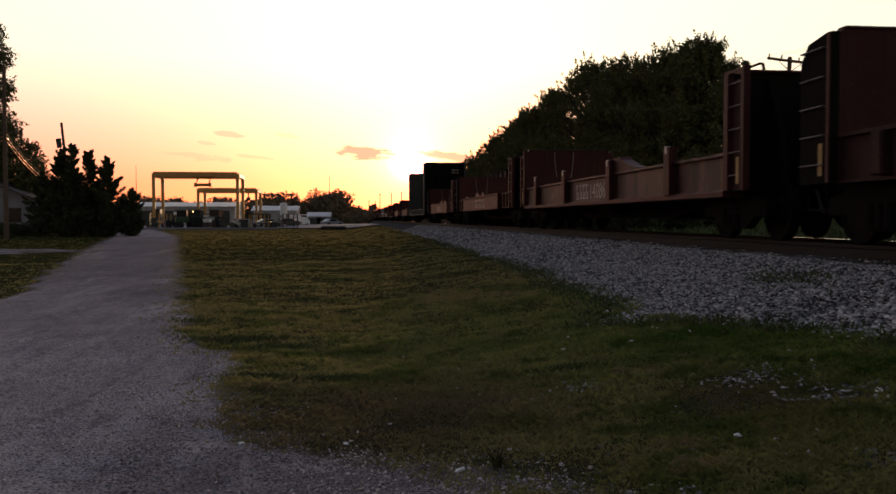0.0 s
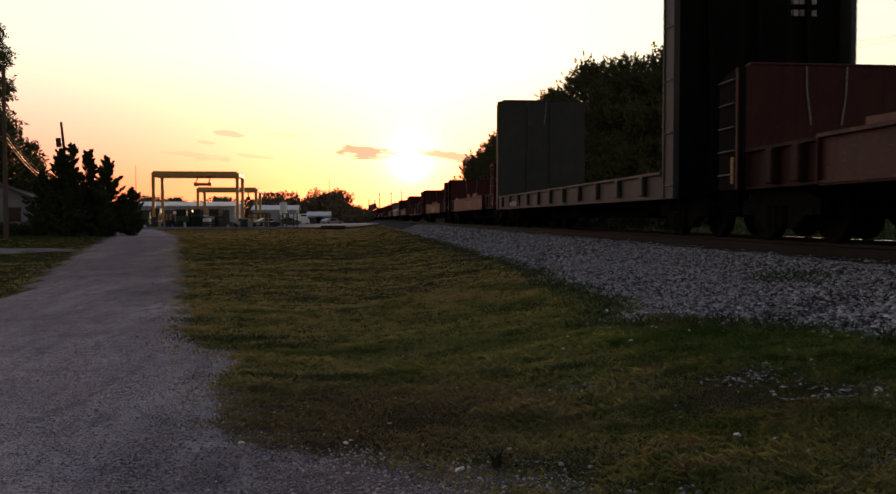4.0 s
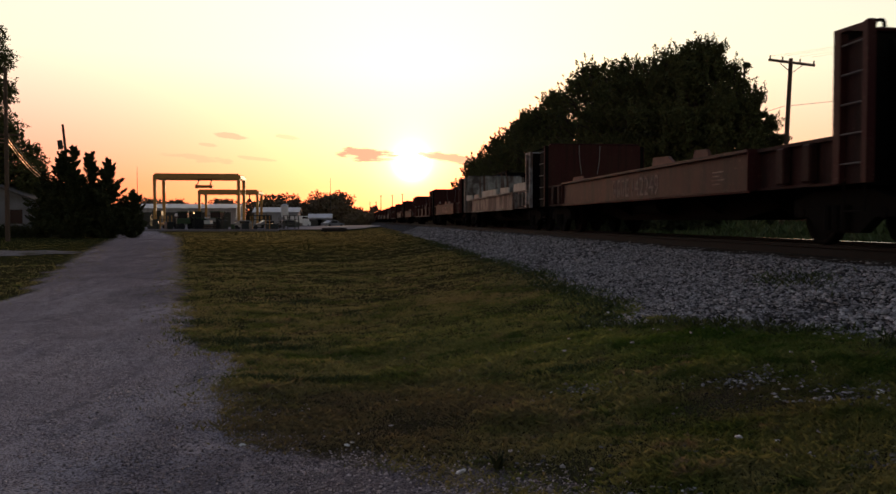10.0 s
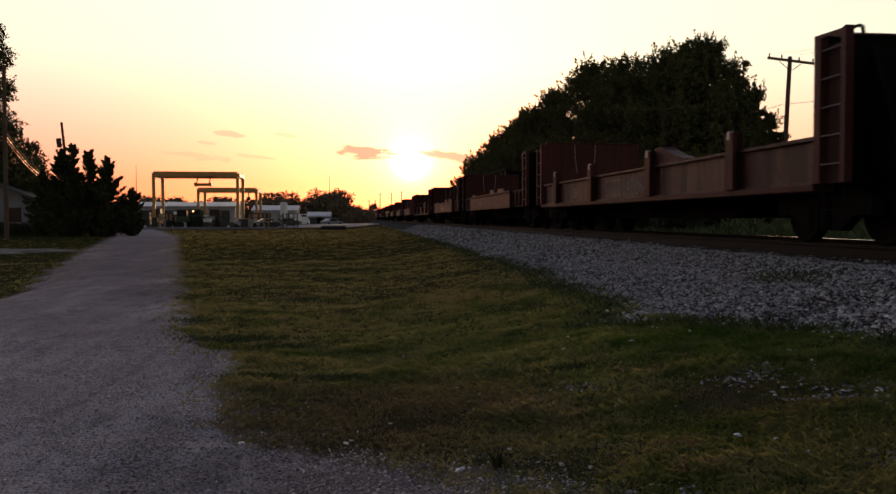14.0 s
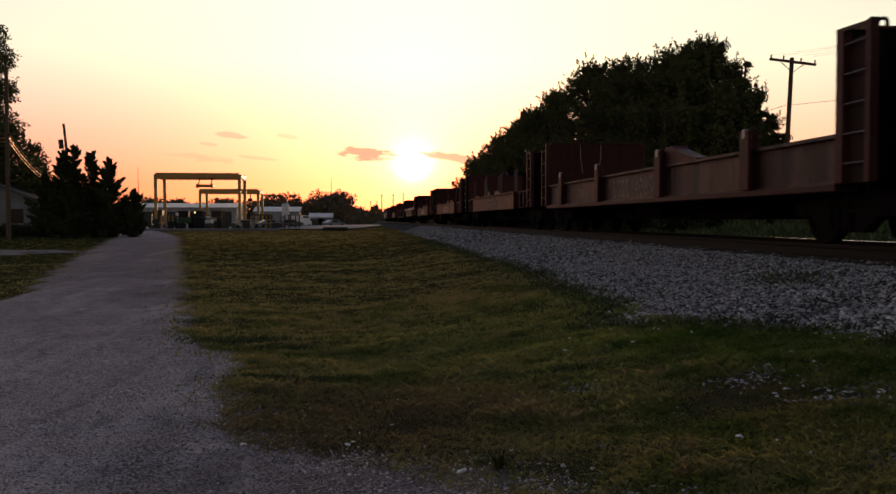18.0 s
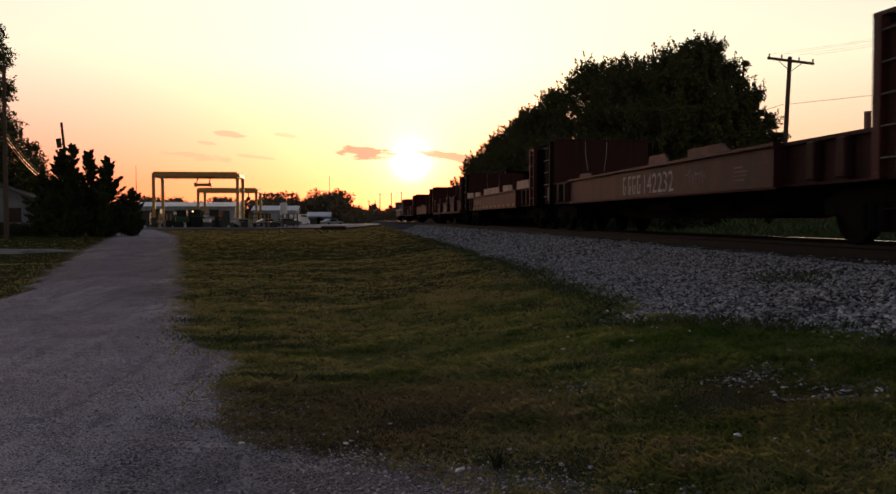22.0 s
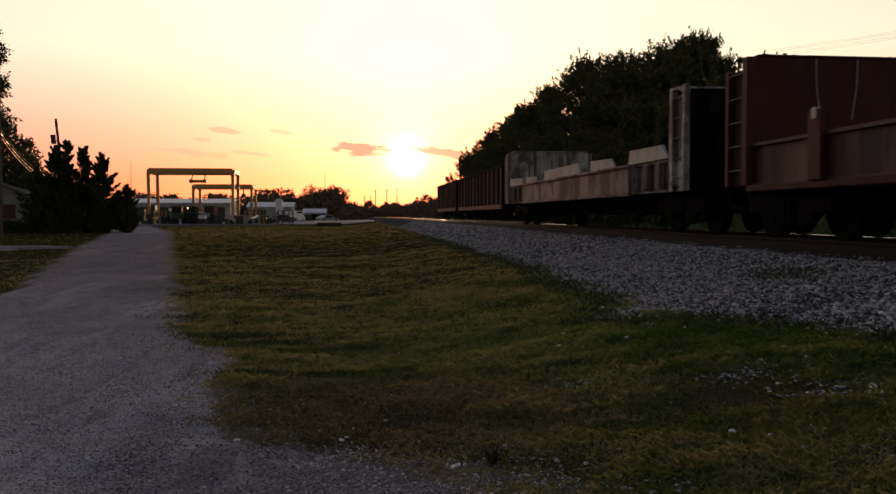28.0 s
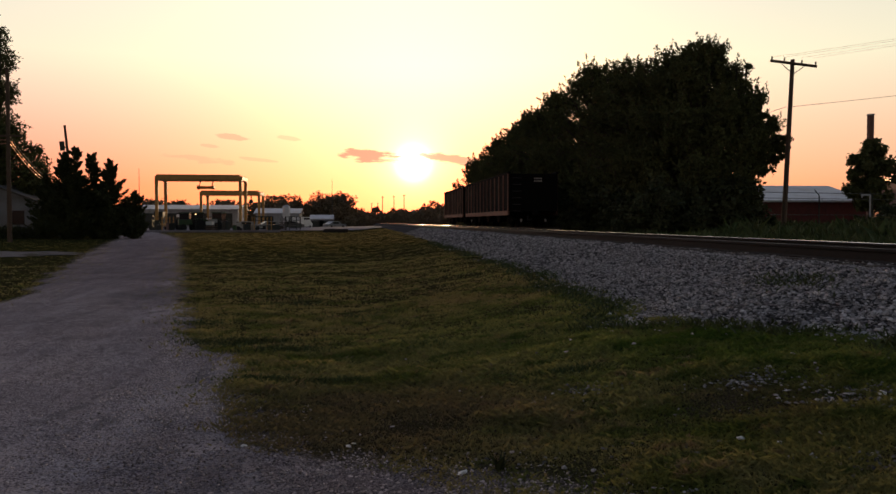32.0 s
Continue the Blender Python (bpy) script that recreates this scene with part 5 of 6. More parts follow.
for y, r in ((-8.75, 0.06), (-12.3, 0.035)):
    tube("post", "wood_post", ORDER[13], (-1.2, y, 1.15), (-1.2, y - 1.05, 1.95), r, n=8, label="leaning wooden pole")
shape("placard", "mark", ORDER[10], lambda bm: bm_prism(bm, [(-0.95, 1.5), (-0.87, 1.58), (-0.95, 1.66), (-1.03, 1.58)], "y", -0.012, -0.006), "small white diamond placard")


# parked open hopper cars on the siding
def hopper(y0, length, label):
    car = thing("hopper_car", pose(10.65, y0, RAIL + 0.004), label, "freight car", "parked hopper cars")
    half, top, low = 1.55, 3.35, 0.72
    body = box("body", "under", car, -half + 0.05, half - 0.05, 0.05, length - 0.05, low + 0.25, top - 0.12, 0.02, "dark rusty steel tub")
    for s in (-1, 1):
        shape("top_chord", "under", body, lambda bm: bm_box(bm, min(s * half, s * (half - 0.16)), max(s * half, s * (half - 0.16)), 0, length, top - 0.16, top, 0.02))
        shape("side_sill", "board_rust", body, lambda bm: bm_box(bm, min(s * half, s * (half - 0.12)), max(s * half, s * (half - 0.12)), 0.2, length - 0.2, low, low + 0.28, 0.02))
        n = 12
        for k in range(n + 1):
            y = 0.25 + k * (length - 0.5) / n
            shape("rib", "board_rust", body, lambda bm: bm_box(bm, min(s * half, s * (half - 0.14)), max(s * half, s * (half - 0.14)), y - 0.07, y + 0.07, low + 0.2, top - 0.1, 0.015))
    for k in range(3):
        y = length * (0.28 + 0.22 * k)
        shape("chute", "under", car, lambda bm: bm_prism(bm, [(y - 1.3, low + 0.3), (y + 1.3, low + 0.3), (y + 0.4, 0.3), (y - 0.4, 0.3)], "x", -1.2, 1.2))
    for x in (-1.3, -0.75):
        tube("end_ladder_rail", "under", car, (x, -0.06, low), (x, -0.06, top), 0.016, n=6)
    for k in range(6):
        z = low + 0.25 + k * 0.4
        tube("rung", "dull_steel", car, (-1.3, -0.06, z), (-0.75, -0.06, z), 0.012, n=6)
    shape("end_stencil", "mark", car, lambda bm: [bm_box(bm, 0.05 + 0.13 * k, 0.13 + 0.13 * k, 0.03, 0.046, 2.9 - 0.16 * j, 2.99 - 0.16 * j) for k in range(4) for j in range(2)], "small unreadable white stencils", "stuff")
    for y in (2.0, length - 2.0):
        make_truck(car, y)
    for x in (-0.75, 0.75):
        box("end_bracket", "pale_steel", car, x - 0.05, x + 0.05, -0.05, 0.05, 0.32, 0.5, 0.01)
    make_coupler(car, 0, -1)
    make_coupler(car, length, 1)


hopper(51.0, 20.4, "parked dark open hopper car with ribbed sides on the siding")
hopper(73.2, 15.6, "parked dark open hopper car behind another on the siding")
siding = thing("siding_track", pose(0, 0, 0), "rusty siding rails in weeds", "rail", kind="structure")
for cx in (10.65 - 0.7525, 10.65 + 0.7525):
    shape("siding_rail", "rail_web", siding, lambda bm: bm_prism(bm, [(u, v - 0.004) for u, v in rail_profile(cx)], "y", 47, 400))
box("siding_bed", "bed", siding, 9.35, 11.95, 46, 400, 0.5, RAIL - 0.17)


# ---- trees ----
def leaves(n, centre_radius, size, spiky=0.0, seed=1, gaps=0.25):
    """Leaf quads over a set of ellipsoid clumps: rows of (x, y, z, rx, ry, rz)."""
    g = np.random.default_rng(seed)
    blobs = np.asarray(centre_radius, dtype=float)
    w = (blobs[:, 3] * blobs[:, 4] + blobs[:, 3] * blobs[:, 5]) ** 0.8
    pick = g.choice(len(blobs), n, p=w / w.sum())
    d = g.normal(size=(n, 3))
    d /= np.linalg.norm(d, axis=1)[:, None]
    r = 1 - np.abs(g.normal(0, gaps, n))
    lump = 1 + 0.14 * np.sin(d[:, 0] * 7 + pick) * np.sin(d[:, 1] * 6 + pick * 2) + 0.12 * np.sin(d[:, 2] * 9 + pick * 3)
    p = blobs[pick, :3] + d * blobs[pick, 3:] * (r * lump)[:, None]
    if spiky:
        up = (g.random(n) < spiky) & (d[:, 2] > 0.0)
        k = g.random(n) ** 2
        tip = np.stack([g.normal(0, 0.1, n), g.normal(0, 0.1, n), k], -1)
        p = p + tip * up[:, None] * (0.16 * blobs[pick, 5:6] + 0.25)
    a = g.normal(size=(n, 3))
    a /= np.linalg.norm(a, axis=1)[:, None]
    b = np.cross(a, g.normal(size=(n, 3)))
    b /= np.linalg.norm(b, axis=1)[:, None]
    s = size * g.uniform(0.55, 1.4, n)[:, None]
    v = np.stack([p - a * s + b * s * 0.6, p + a * s, p - a * s - b * s * 0.6], 1)
    return v.reshape(-1, 3), np.arange(n * 3).reshape(n, 3)


def twigs(blobs, n, size, seed, per=34):
    """Leafy twigs that stick out of the clumps, up and outward."""
    g = np.random.default_rng(seed + 500)
    b = np.asarray(blobs, dtype=float)
    b = b[b[:, 3] > 0.3]
    pick = g.integers(0, len(b), n)
    d = g.normal(size=(n, 3))
    d[:, 2] = np.abs(d[:, 2]) * 0.8
    d += b[pick, :3] * np.array([0.25, 0.25, 0.0])
    d /= np.linalg.norm(d, axis=1)[:, None]
    start = b[pick, :3] + d * b[pick, 3:] * 0.85
    way = d * np.array([0.7, 0.7, 0.7]) + np.array([0, 0, 0.55]) + g.normal(0, 0.15, (n, 3))
    way /= np.linalg.norm(way, axis=1)[:, None]
    length = g.uniform(0.3, 0.95, n)
    t = g.random((n, per))
    spread_ = (1 - t) * 0.15 + 0.035
    p = start[:, None] + way[:, None] * (t * length[:, None])[..., None] + g.normal(size=(n, per, 3)) * spread_[..., None] * 0.6
    p = p.reshape(-1, 3)
    m = len(p)
    a = np.repeat(way, per, 0) * 0.8 + g.normal(0, 0.6, (m, 3))
    a /= np.linalg.norm(a, axis=1)[:, None]
    c = np.cross(a, g.normal(size=(m, 3)))
    c /= np.linalg.norm(c, axis=1)[:, None]
    s = size * g.uniform(0.5, 1.1, m)[:, None]
    v = np.stack([p - a * s + c * s * 0.5, p + a * s, p - a * s - c * s * 0.5], 1)
    return v.reshape(-1, 3), np.arange(m * 3).reshape(m, 3)


def tree(name, x, y, blobs, n, size, label, trunk_r=0.22, leaf="leaf", spiky=0.0, seed=1, category="tree", bare=(), z0=None, gaps=0.25, sprigs=0):
    g = random.Random(seed)
    z = ground_z(x, y) - 0.1 if z0 is None else z0
    ob = thing(name, pose(x, y, z), label, category)
    topz = max(b[2] for b in blobs)
    def build(bm):
        px, py, pz = 0, 0, 0
        steps_n = 6
        for k in range(steps_n):
            nx, ny, nz = px + g.uniform(-0.15, 0.15), py + g.uniform(-0.15, 0.15), topz * (k + 1) / steps_n
            bm_tube(bm, (px, py, pz), (nx, ny, nz), trunk_r * (1 - k / 7), trunk_r * (1 - (k + 1) / 7), 9, caps=False)
            px, py, pz = nx, ny, nz
    shape("trunk", "bark", ob, build)
    def limbs(bm):
        for bx_, by_, bz_, rx, ry, rz in blobs:
            z1 = max(0.25 * topz, bz_ - rz * 0.9)
            bm_tube(bm, (0, 0, z1 * 0.7), (bx_ * 0.6, by_ * 0.6, (z1 + bz_) / 2), trunk_r * 0.45, trunk_r * 0.28, 6, caps=False)
            bm_tube(bm, (bx_ * 0.6, by_ * 0.6, (z1 + bz_) / 2), (bx_, by_, bz_ + rz * 0.5), trunk_r * 0.28, trunk_r * 0.1, 6, caps=False)
            for _ in range(2):
                d = Vector((g.gauss(0, 1), g.gauss(0, 1), g.gauss(0.4, 0.7))).normalized()
                bm_tube(bm, (bx_, by_, bz_), (bx_ + d.x * rx * 0.95, by_ + d.y * ry * 0.95, bz_ + d.z * rz * 0.95), trunk_r * 0.13, 0.015, 5, caps=False)
        for a, b, r in bare:
            bm_tube(bm, a, b, r, 0.012, 5)
    shape("branchwork", "bark", ob, limbs)
    v, f = leaves(n, blobs, size, spiky, seed, gaps)
    if sprigs:
        v2, f2 = twigs(blobs, sprigs, size, seed)
        v, f = np.concatenate([v, v2]), np.concatenate([f, f2 + len(v)])
    from_arrays("crown", v, f, leaf, ob)
    return ob


def crown(width, low, high, n, seed, sprigs=0):
    """Many small upright clumps over a rounded envelope between two heights, a few within it."""
    g = random.Random(seed)
    out = []
    for k in range(n):
        t = (k + g.random()) / n
        prof = math.sin(math.pi * (0.16 + 0.78 * t)) ** 0.75 * (1 + 0.16 * g.uniform(-1, 1))
        s = width * g.uniform(0.13, 0.26) * (1.25 - 0.5 * t)
        a = g.uniform(0, math.tau)
        r = max(0.0, width * prof - s) * (1.0 if g.random() < 0.65 else g.random())
        rz = s * g.uniform(0.8, 1.2)
        out.append((math.cos(a) * r, math.sin(a) * r, low + (high - low) * t * 0.97 - rz * 0.4 * t, s, s, rz))
    for _ in range(sprigs):      # upright sprigs that break the outline
        t = g.uniform(0.35, 1.0)
        prof = math.sin(math.pi * (0.16 + 0.78 * t)) ** 0.75
        a = g.uniform(0, math.tau)
        r = width * prof * g.uniform(0.85, 1.0)
        out.append((math.cos(a) * r, math.sin(a) * r, low + (high - low) * t * 0.97, g.uniform(0.07, 0.2), g.uniform(0.07, 0.2), g.uniform(0.35, 1.05)))
    out.append((0, 0, (low + high) / 2, width * 0.6, width * 0.6, (high - low) * 0.42))
    return out


ROW = [(17.95, 43.5, 3.8, 0.0, 10.1, 135000, 21), (17.7, 47.5, 3.5, 0.0, 10.3, 42000, 29), (17.2, 51.0, 4.2, 0.0, 10.5, 46000, 22), (17.2, 60.0, 4.3, 0.0, 12.1, 54000, 23), (17.0, 71, 4.3, 0.0, 11.6, 42000, 24),
       (17.4, 82, 4.2, 0.0, 11.5, 24000, 25), (17.8, 95, 4.4, 0.0, 11.4, 18000, 26), (18.0, 110, 4.5, 0.0, 10.9, 14000, 27), (18.4, 127, 4.5, 0.0, 10.0, 11000, 28)]
for x, y, w, lo, hi, n, seed in ROW:
    tree("tree", x, y, crown(w, lo, hi, 110, seed, 40), int(n * 0.85), 0.038 + 0.001 * y, "dense dark green broadleaf tree beyond the siding", 0.24, "leaf", 0.0, seed, gaps=0.22, sprigs=int(1000 - 5.0 * y))
def open_crown(n, seed):
    """Small clumps with gaps between them, reaching out to one side."""
    g = random.Random(seed)
    out = []
    for _ in range(n):
        z = g.uniform(2.6, 9.0) if g.random() < 0.45 else g.uniform(3.2, 6.3)
        edge = float(np.interp(z, (2.6, 3.4, 3.9, 4.5, 5.2, 5.9, 6.3, 7.0, 7.7, 8.8, 9.4), (-1.6, -0.4, 0.3, 1.0, 1.2, 0.7, -0.1, -0.5, -0.2, -0.6, -1.5)))
        r = g.uniform(0.13, 0.34)
        out.append((1.5 + edge - r * 0.8 - 2.2 * g.random() ** 1.4, g.uniform(-1, 1), z, r, r, r * 0.7))
    return out


tree("tree", 20.1, 43.0, open_crown(105, 5), 15000, 0.07, "open-branched dark tree beside a utility pole", 0.12, "leaf", 0.0, 31, gaps=0.45, sprigs=110)
shrub_i = 0
for x, y, w, h in ((14.6, 40, 2.4, 2.8), (15.2, 46, 2.6, 3.4), (14.8, 52, 2.6, 3.6), (14.6, 58, 2.6, 3.4), (14.6, 65, 2.8, 3.6), (14.6, 73, 3.0, 3.6), (14.5, 82, 3.0, 3.6), (17.8, 40, 2.4, 3.2), (22.5, 36, 1.2, 0.8), (26, 40, 1.6, 0.9), (14.5, 90, 3.0, 2.6), (14.8, 100, 3.0, 2.6), (45.5, 66.5, 3.0, 2.6), (49.5, 68, 2.6, 2.4)):
    shrub_i += 1
    tree("shrub", x, y, crown(w, -0.3, h, 24, 60 + shrub_i), 5000, 0.12, "dark green scrub beyond the track", 0.05, "cedar", 0.3, 60 + shrub_i, "shrub")

# small tree group by the chimney
tree("tree", 44.4, 70, crown(2.3, 2.0, 8.0, 40, 71), 6500, 0.2, "dark broadleaf tree by the works fence", 0.2, "leaf", 0.3, 71, gaps=0.4)
tree("tree", 49.5, 71, crown(2.5, 4.2, 7.9, 40, 72), 5000, 0.2, "dark broadleaf tree by the works fence", 0.2, "leaf", 0.3, 72, gaps=0.4)

# left: tall tree, cedars
tree("tree", -32.0, 81, crown(5.0, 0.0, 10.2, 90, 41, 60), 44000, 0.13, "dark broadleaf tree behind the house", 0.3, "leaf", 0.3, 41, gaps=0.35)
tree("tree", -32.9, 84, [(0.2, 0, 10.0, 2.2, 2.0, 1.5), (-0.6, 0, 13.0, 2.2, 2.0, 1.5), (-0.3, 0, 16.5, 2.0, 2.0, 1.5), (-0.6, 0, 8.4, 2.0, 2.0, 1.5), (-1.2, 0, 11.2, 2.0, 2.0, 1.6), (0.1, 0, 13.6, 1.6, 1.6, 1.3), (-1.2, 0, 16.0, 2.2, 2.0, 1.6), (-0.4, 0, 18.6, 1.4, 1.4, 1.2), (-2.4, 0, 20.5, 2.2, 2.0, 1.6), (-2.0, 0, 6.2, 2.6, 2.4, 1.8), (-2.5, 0, 23.5, 2.0, 2.0, 1.6)], 26000, 0.12, "tall dark broadleaf tree with gaps in its crown", 0.32, "leaf", 0.3, 42, gaps=0.4)


def cedar(x, y, w, h, n, seed, lean=0.0):
    """Plumes of fine foliage that leave the stem outward and upward, with an uneven outline."""
    g = np.random.default_rng(seed)
    ob = thing("cedar", pose(x, y, ground_z(x, y) - 0.1), "dark bushy cedar at the edge of a yard", "cedar tree")
    t = g.random(n) ** 1.05
    a = g.uniform(0, math.tau, n)
    reach = w * (1.02 - t) ** 0.62 * (0.80 + 0.28 * np.sin(a * 2 + seed + t * 6) + 0.2 * np.sin(t * 23 + a * 3 + seed)) * g.uniform(0.55, 1.15, n)
    out = np.stack([np.cos(a), np.sin(a), np.zeros(n)], -1)
    foot = np.stack([lean * t, np.zeros(n), t * h * 0.90], -1)
    way = out * reach[:, None] + np.array([0, 0, 1.0]) * (0.30 + 0.6 * reach * g.uniform(0.1, 1.0, n))[:, None]
    per = 170
    k = g.random((n, per)) ** 0.6
    fat = ((1.02 - k) * 0.9 + 0.06) * (0.08 + 0.16 * reach)[:, None]
    p = foot[:, None] + way[:, None] * k[..., None] + g.normal(0, 1, (n, per, 3)) * fat[..., None] * 0.7
    p = p.reshape(-1, 3)
    m = len(p)
    d = np.repeat(way / np.linalg.norm(way, axis=1)[:, None], per, 0) + g.normal(0, 0.5, (m, 3))
    d /= np.linalg.norm(d, axis=1)[:, None]
    c = np.cross(d, g.normal(size=(m, 3)))
    c /= np.linalg.norm(c, axis=1)[:, None]
    s = 0.095 * g.uniform(0.6, 1.3, m)[:, None]
    v = np.stack([p - d * s + c * s * 0.5, p + d * s, p - d * s - c * s * 0.5], 1).reshape(-1, 3)
    v[:, 2] = np.maximum(v[:, 2], 0.05)
    tube("trunk", "bark", ob, (0, 0, 0), (lean, 0, h * 0.93), 0.14, 0.02, 8)
    shape("branchwork", "bark", ob, lambda bm: [bm_tube(bm, foot[j], foot[j] + way[j] * 0.9, 0.025, 0.006, 4, caps=False) for j in range(0, n, 3)])
    from_arrays("crown", v, np.arange(m * 3).reshape(m, 3), "cedar", ob)


for x, y, w, h, n, s in ((-22.7, 70, 2.3, 7.3, 190, 51), (-21.5, 69, 1.9, 7.7, 170, 52), (-20.5, 70, 1.8, 7.3, 150, 58), (-18.9, 69, 1.9, 6.6, 150, 53), (-17.4, 70, 1.8, 4.0, 110, 54), (-24.4, 71, 1.7, 5.6, 130, 55), (-20.2, 71, 2.6, 4.6, 110, 56)):
    cedar(x, y, w, h, n, s)


# ---- poles and wires ----
def wire(name, a, b, sag, r, mat, label):
    cu = bpy.data.curves.new(name, "CURVE")
    cu.dimensions = "3D"
    cu.bevel_depth, cu.bevel_resolution = r, 1
    sp = cu.splines.new("POLY")
    sp.points.add(16)
    for k in range(17):
        t = k / 16
        p = Vector(a).lerp(Vector(b), t)
        sp.points[k].co = (p.x, p.y, p.z - sag * 4 * t * (1 - t), 1)
    cu.materials.append(M[mat])
    return tagged(new(name, cu), label, "wire")


pole = thing("utility_pole", pose(21.3, 41, ground_z(21.3, 41) - 0.2, 0, 2.6, 0), "brown wooden utility pole with one crossarm", "utility pole")
tube("post", "pole", pole, (0, 0, 0), (0, 0, 9.0), 0.135, 0.10, 10)
arm = box("crossarm", "pole", pole, -1.22, 1.22, -0.17, -0.06, 8.72, 8.84, 0.01)
arm.matrix_basis = pose(0, 0, 8.8) @ pose(0, 0, 0, 0, 3.0, 0) @ pose(0, 0, -8.8)
for x in (-1.15, -0.5, 0.42, 1.15):
    tube("insulator", "glassy", arm, (x, -0.115, 8.84), (x, -0.115, 9.0), 0.035, 0.045, 8)
for s in (-1, 1):
    tube("brace", "dark_metal", pole, (s * 0.62, -0.12, 8.72), (0, -0.14, 8.25), 0.018, n=6)
for k, x in enumerate((20.6, 21.2, 22.1, 22.8)):
    wire("power_line", (x, 41, 9.55), (x + 27, 12, 12.2 + 0.15 * k), 0.5, 0.0045, "wire", "thin overhead line running from a pole")
wire("service_line", (21.6, 41, 7.1), (60, 30, 12.0), 0.4, 0.011, "wire", "thin service line running from a pole")
wire("service_line", (21.4, 41, 7.1), (10, 75, 4.0), 0.4, 0.011, "wire", "thin service line running from a pole")

pole = thing("utility_pole", pose(-23.0, 60, 0), "dark wooden utility pole before a tall tree", "utility pole")
tube("post", "pole", pole, (0, 0, -0.2), (0, 0, 11.5), 0.16, 0.12, 10)
box("crossarm", "pole", pole, -0.5, 0.9, -0.12, 0.0, 7.0, 7.12, 0.01)
for dz, m in ((7.05, "wire"), (6.8, "wire_glint"), (6.55, "wire_glint")):
    wire("service_line", (-22.9, 60, dz), (-31.5, 98, dz - 1.2), 1.1, 0.022, m, "overhead line glinting in the low sun")
    wire("service_line", (-23.1, 60, dz), (-44, 56, dz + 0.4), 0.4, 0.022, m, "overhead line glinting in the low sun")
pole = thing("utility_pole", pose(-24.9, 80, 0, 0, -5.5, 0), "leaning wooden pole with a small transformer", "utility pole")
tube("post", "pole", pole, (0, 0, -0.2), (0, 0, 10.0), 0.15, 0.11, 10)
tube("transformer", "dark_metal", pole, (-0.4, 0, 7.8), (-0.4, 0, 8.6), 0.22, n=12)
box("bracket", "dark_metal", pole, -0.3, 0.0, -0.04, 0.04, 8.0, 8.1, 0.01)

for x, y, h in ((-5.5, 200, 11.3), (-36.5, 150, 10.4)):
    mast = thing("mast", pose(x, y, 0), "thin tall grey mast over the works", "mast")
    tube("tube", "dark_metal", mast, (0, 0, 0), (0, 0, h * 0.6), 0.10, 0.08, 8)
    tube("tip", "dark_metal", mast, (0, 0, h * 0.6), (0, 0, h), 0.06, 0.03, 8)
for x, y, h in ((12.2, 400, 13.3), (17.5, 400, 13.6), (22.2, 400, 14.2), (8.6, 480, 12.0), (13, 520, 13)):
    p = thing("utility_pole", pose(x, y, 0), "far wooden pole along the railway", "utility pole", "far poles")
    tube("post", "pole", p, (0, 0, 0), (0, 0, h), 0.22, 0.16, 8)
    box("crossarm", "pole", p, -0.6, 0.6, -0.07, 0.07, h - 0.6, h - 0.45, 0.02)


# ---- works yard ----
def gantry(x0, x1, y, depth, top, label):
    g = thing("gantry_crane", pose((x0 + x1) / 2, y, 0), label, "gantry crane")
    w = (x1 - x0) / 2
    for yy in (0, depth):
        girder = box("girder", "crane_yellow", g, -w, w, yy - 0.3, yy + 0.3, top - 0.7, top, 0.05)
        box("rail_strip", "crane_yellow", girder, -w, w, yy - 0.12, yy + 0.12, top, top + 0.12, 0.02)
    for sx in (-1, 1):
        for yy in (0, depth):
            leg = shape("leg", "crane_yellow", g, lambda bm: bm_prism(bm, [(sx * w - 0.26, top - 0.6), (sx * w + 0.26, top - 0.6), (sx * w + 0.19, 0.5), (sx * w - 0.19, 0.5)], "y", yy - 0.2, yy + 0.2))
            tube("wheel", "rubber", leg, (sx * w - 0.2, yy, 0.45), (sx * w + 0.2, yy, 0.45), 0.45, n=14)
        box("end_tie", "crane_yellow", g, sx * w - 0.3, sx * w + 0.3, 0, depth, top - 0.75, top - 0.1, 0.04)
        box("sill_beam", "crane_yellow", g, sx * w - 0.25, sx * w + 0.25, -0.5, depth + 0.5, 0.6, 1.1, 0.04)
    return g, w


g, w = gantry(-31.4, -18.4, 140, 6.5, 8.75, "yellow steel gantry crane with hoist over the yard")
trolley = box("trolley", "crane_yellow", g, -0.5, 1.9, 0.3, 6.2, 8.35, 8.7, 0.05)
spread = box("spreader", "crane_yellow", g, -0.7, 1.9, 2.6, 3.6, 6.7, 7.15, 0.05)
for x in (-0.75, 1.55):
    box("spreader_end", "crane_yellow", spread, x, x + 0.4, 2.5, 3.7, 6.62, 7.25, 0.06)
for x in (-0.5, 1.5):
    shape("hoist_hook", "dark_metal", g, lambda bm: [bm_tube(bm, (x, 3.1, 7.1), (x + 0.25, 3.1, 7.9), 0.09, n=6), bm_tube(bm, (x + 0.25, 3.1, 7.9), (x + 0.25, 3.1, 8.8), 0.05, n=6)])
box("cab", "dark_metal", g, -w - 0.6, -w + 0.8, 0.6, 2.4, 1.1, 3.0, 0.08)
g, w = gantry(-29.8, -18.8, 170, 7.5, 7.3, "smaller yellow gantry crane farther off")
shape("hoist_hook", "dark_metal", g, lambda bm: [bm_tube(bm, (3.6, 3.5, 6.5), (3.6, 3.5, 5.0), 0.12, n=6), bm_box(bm, 3.2, 4.0, 3.2, 3.8, 5.0, 5.7, 0.08)])


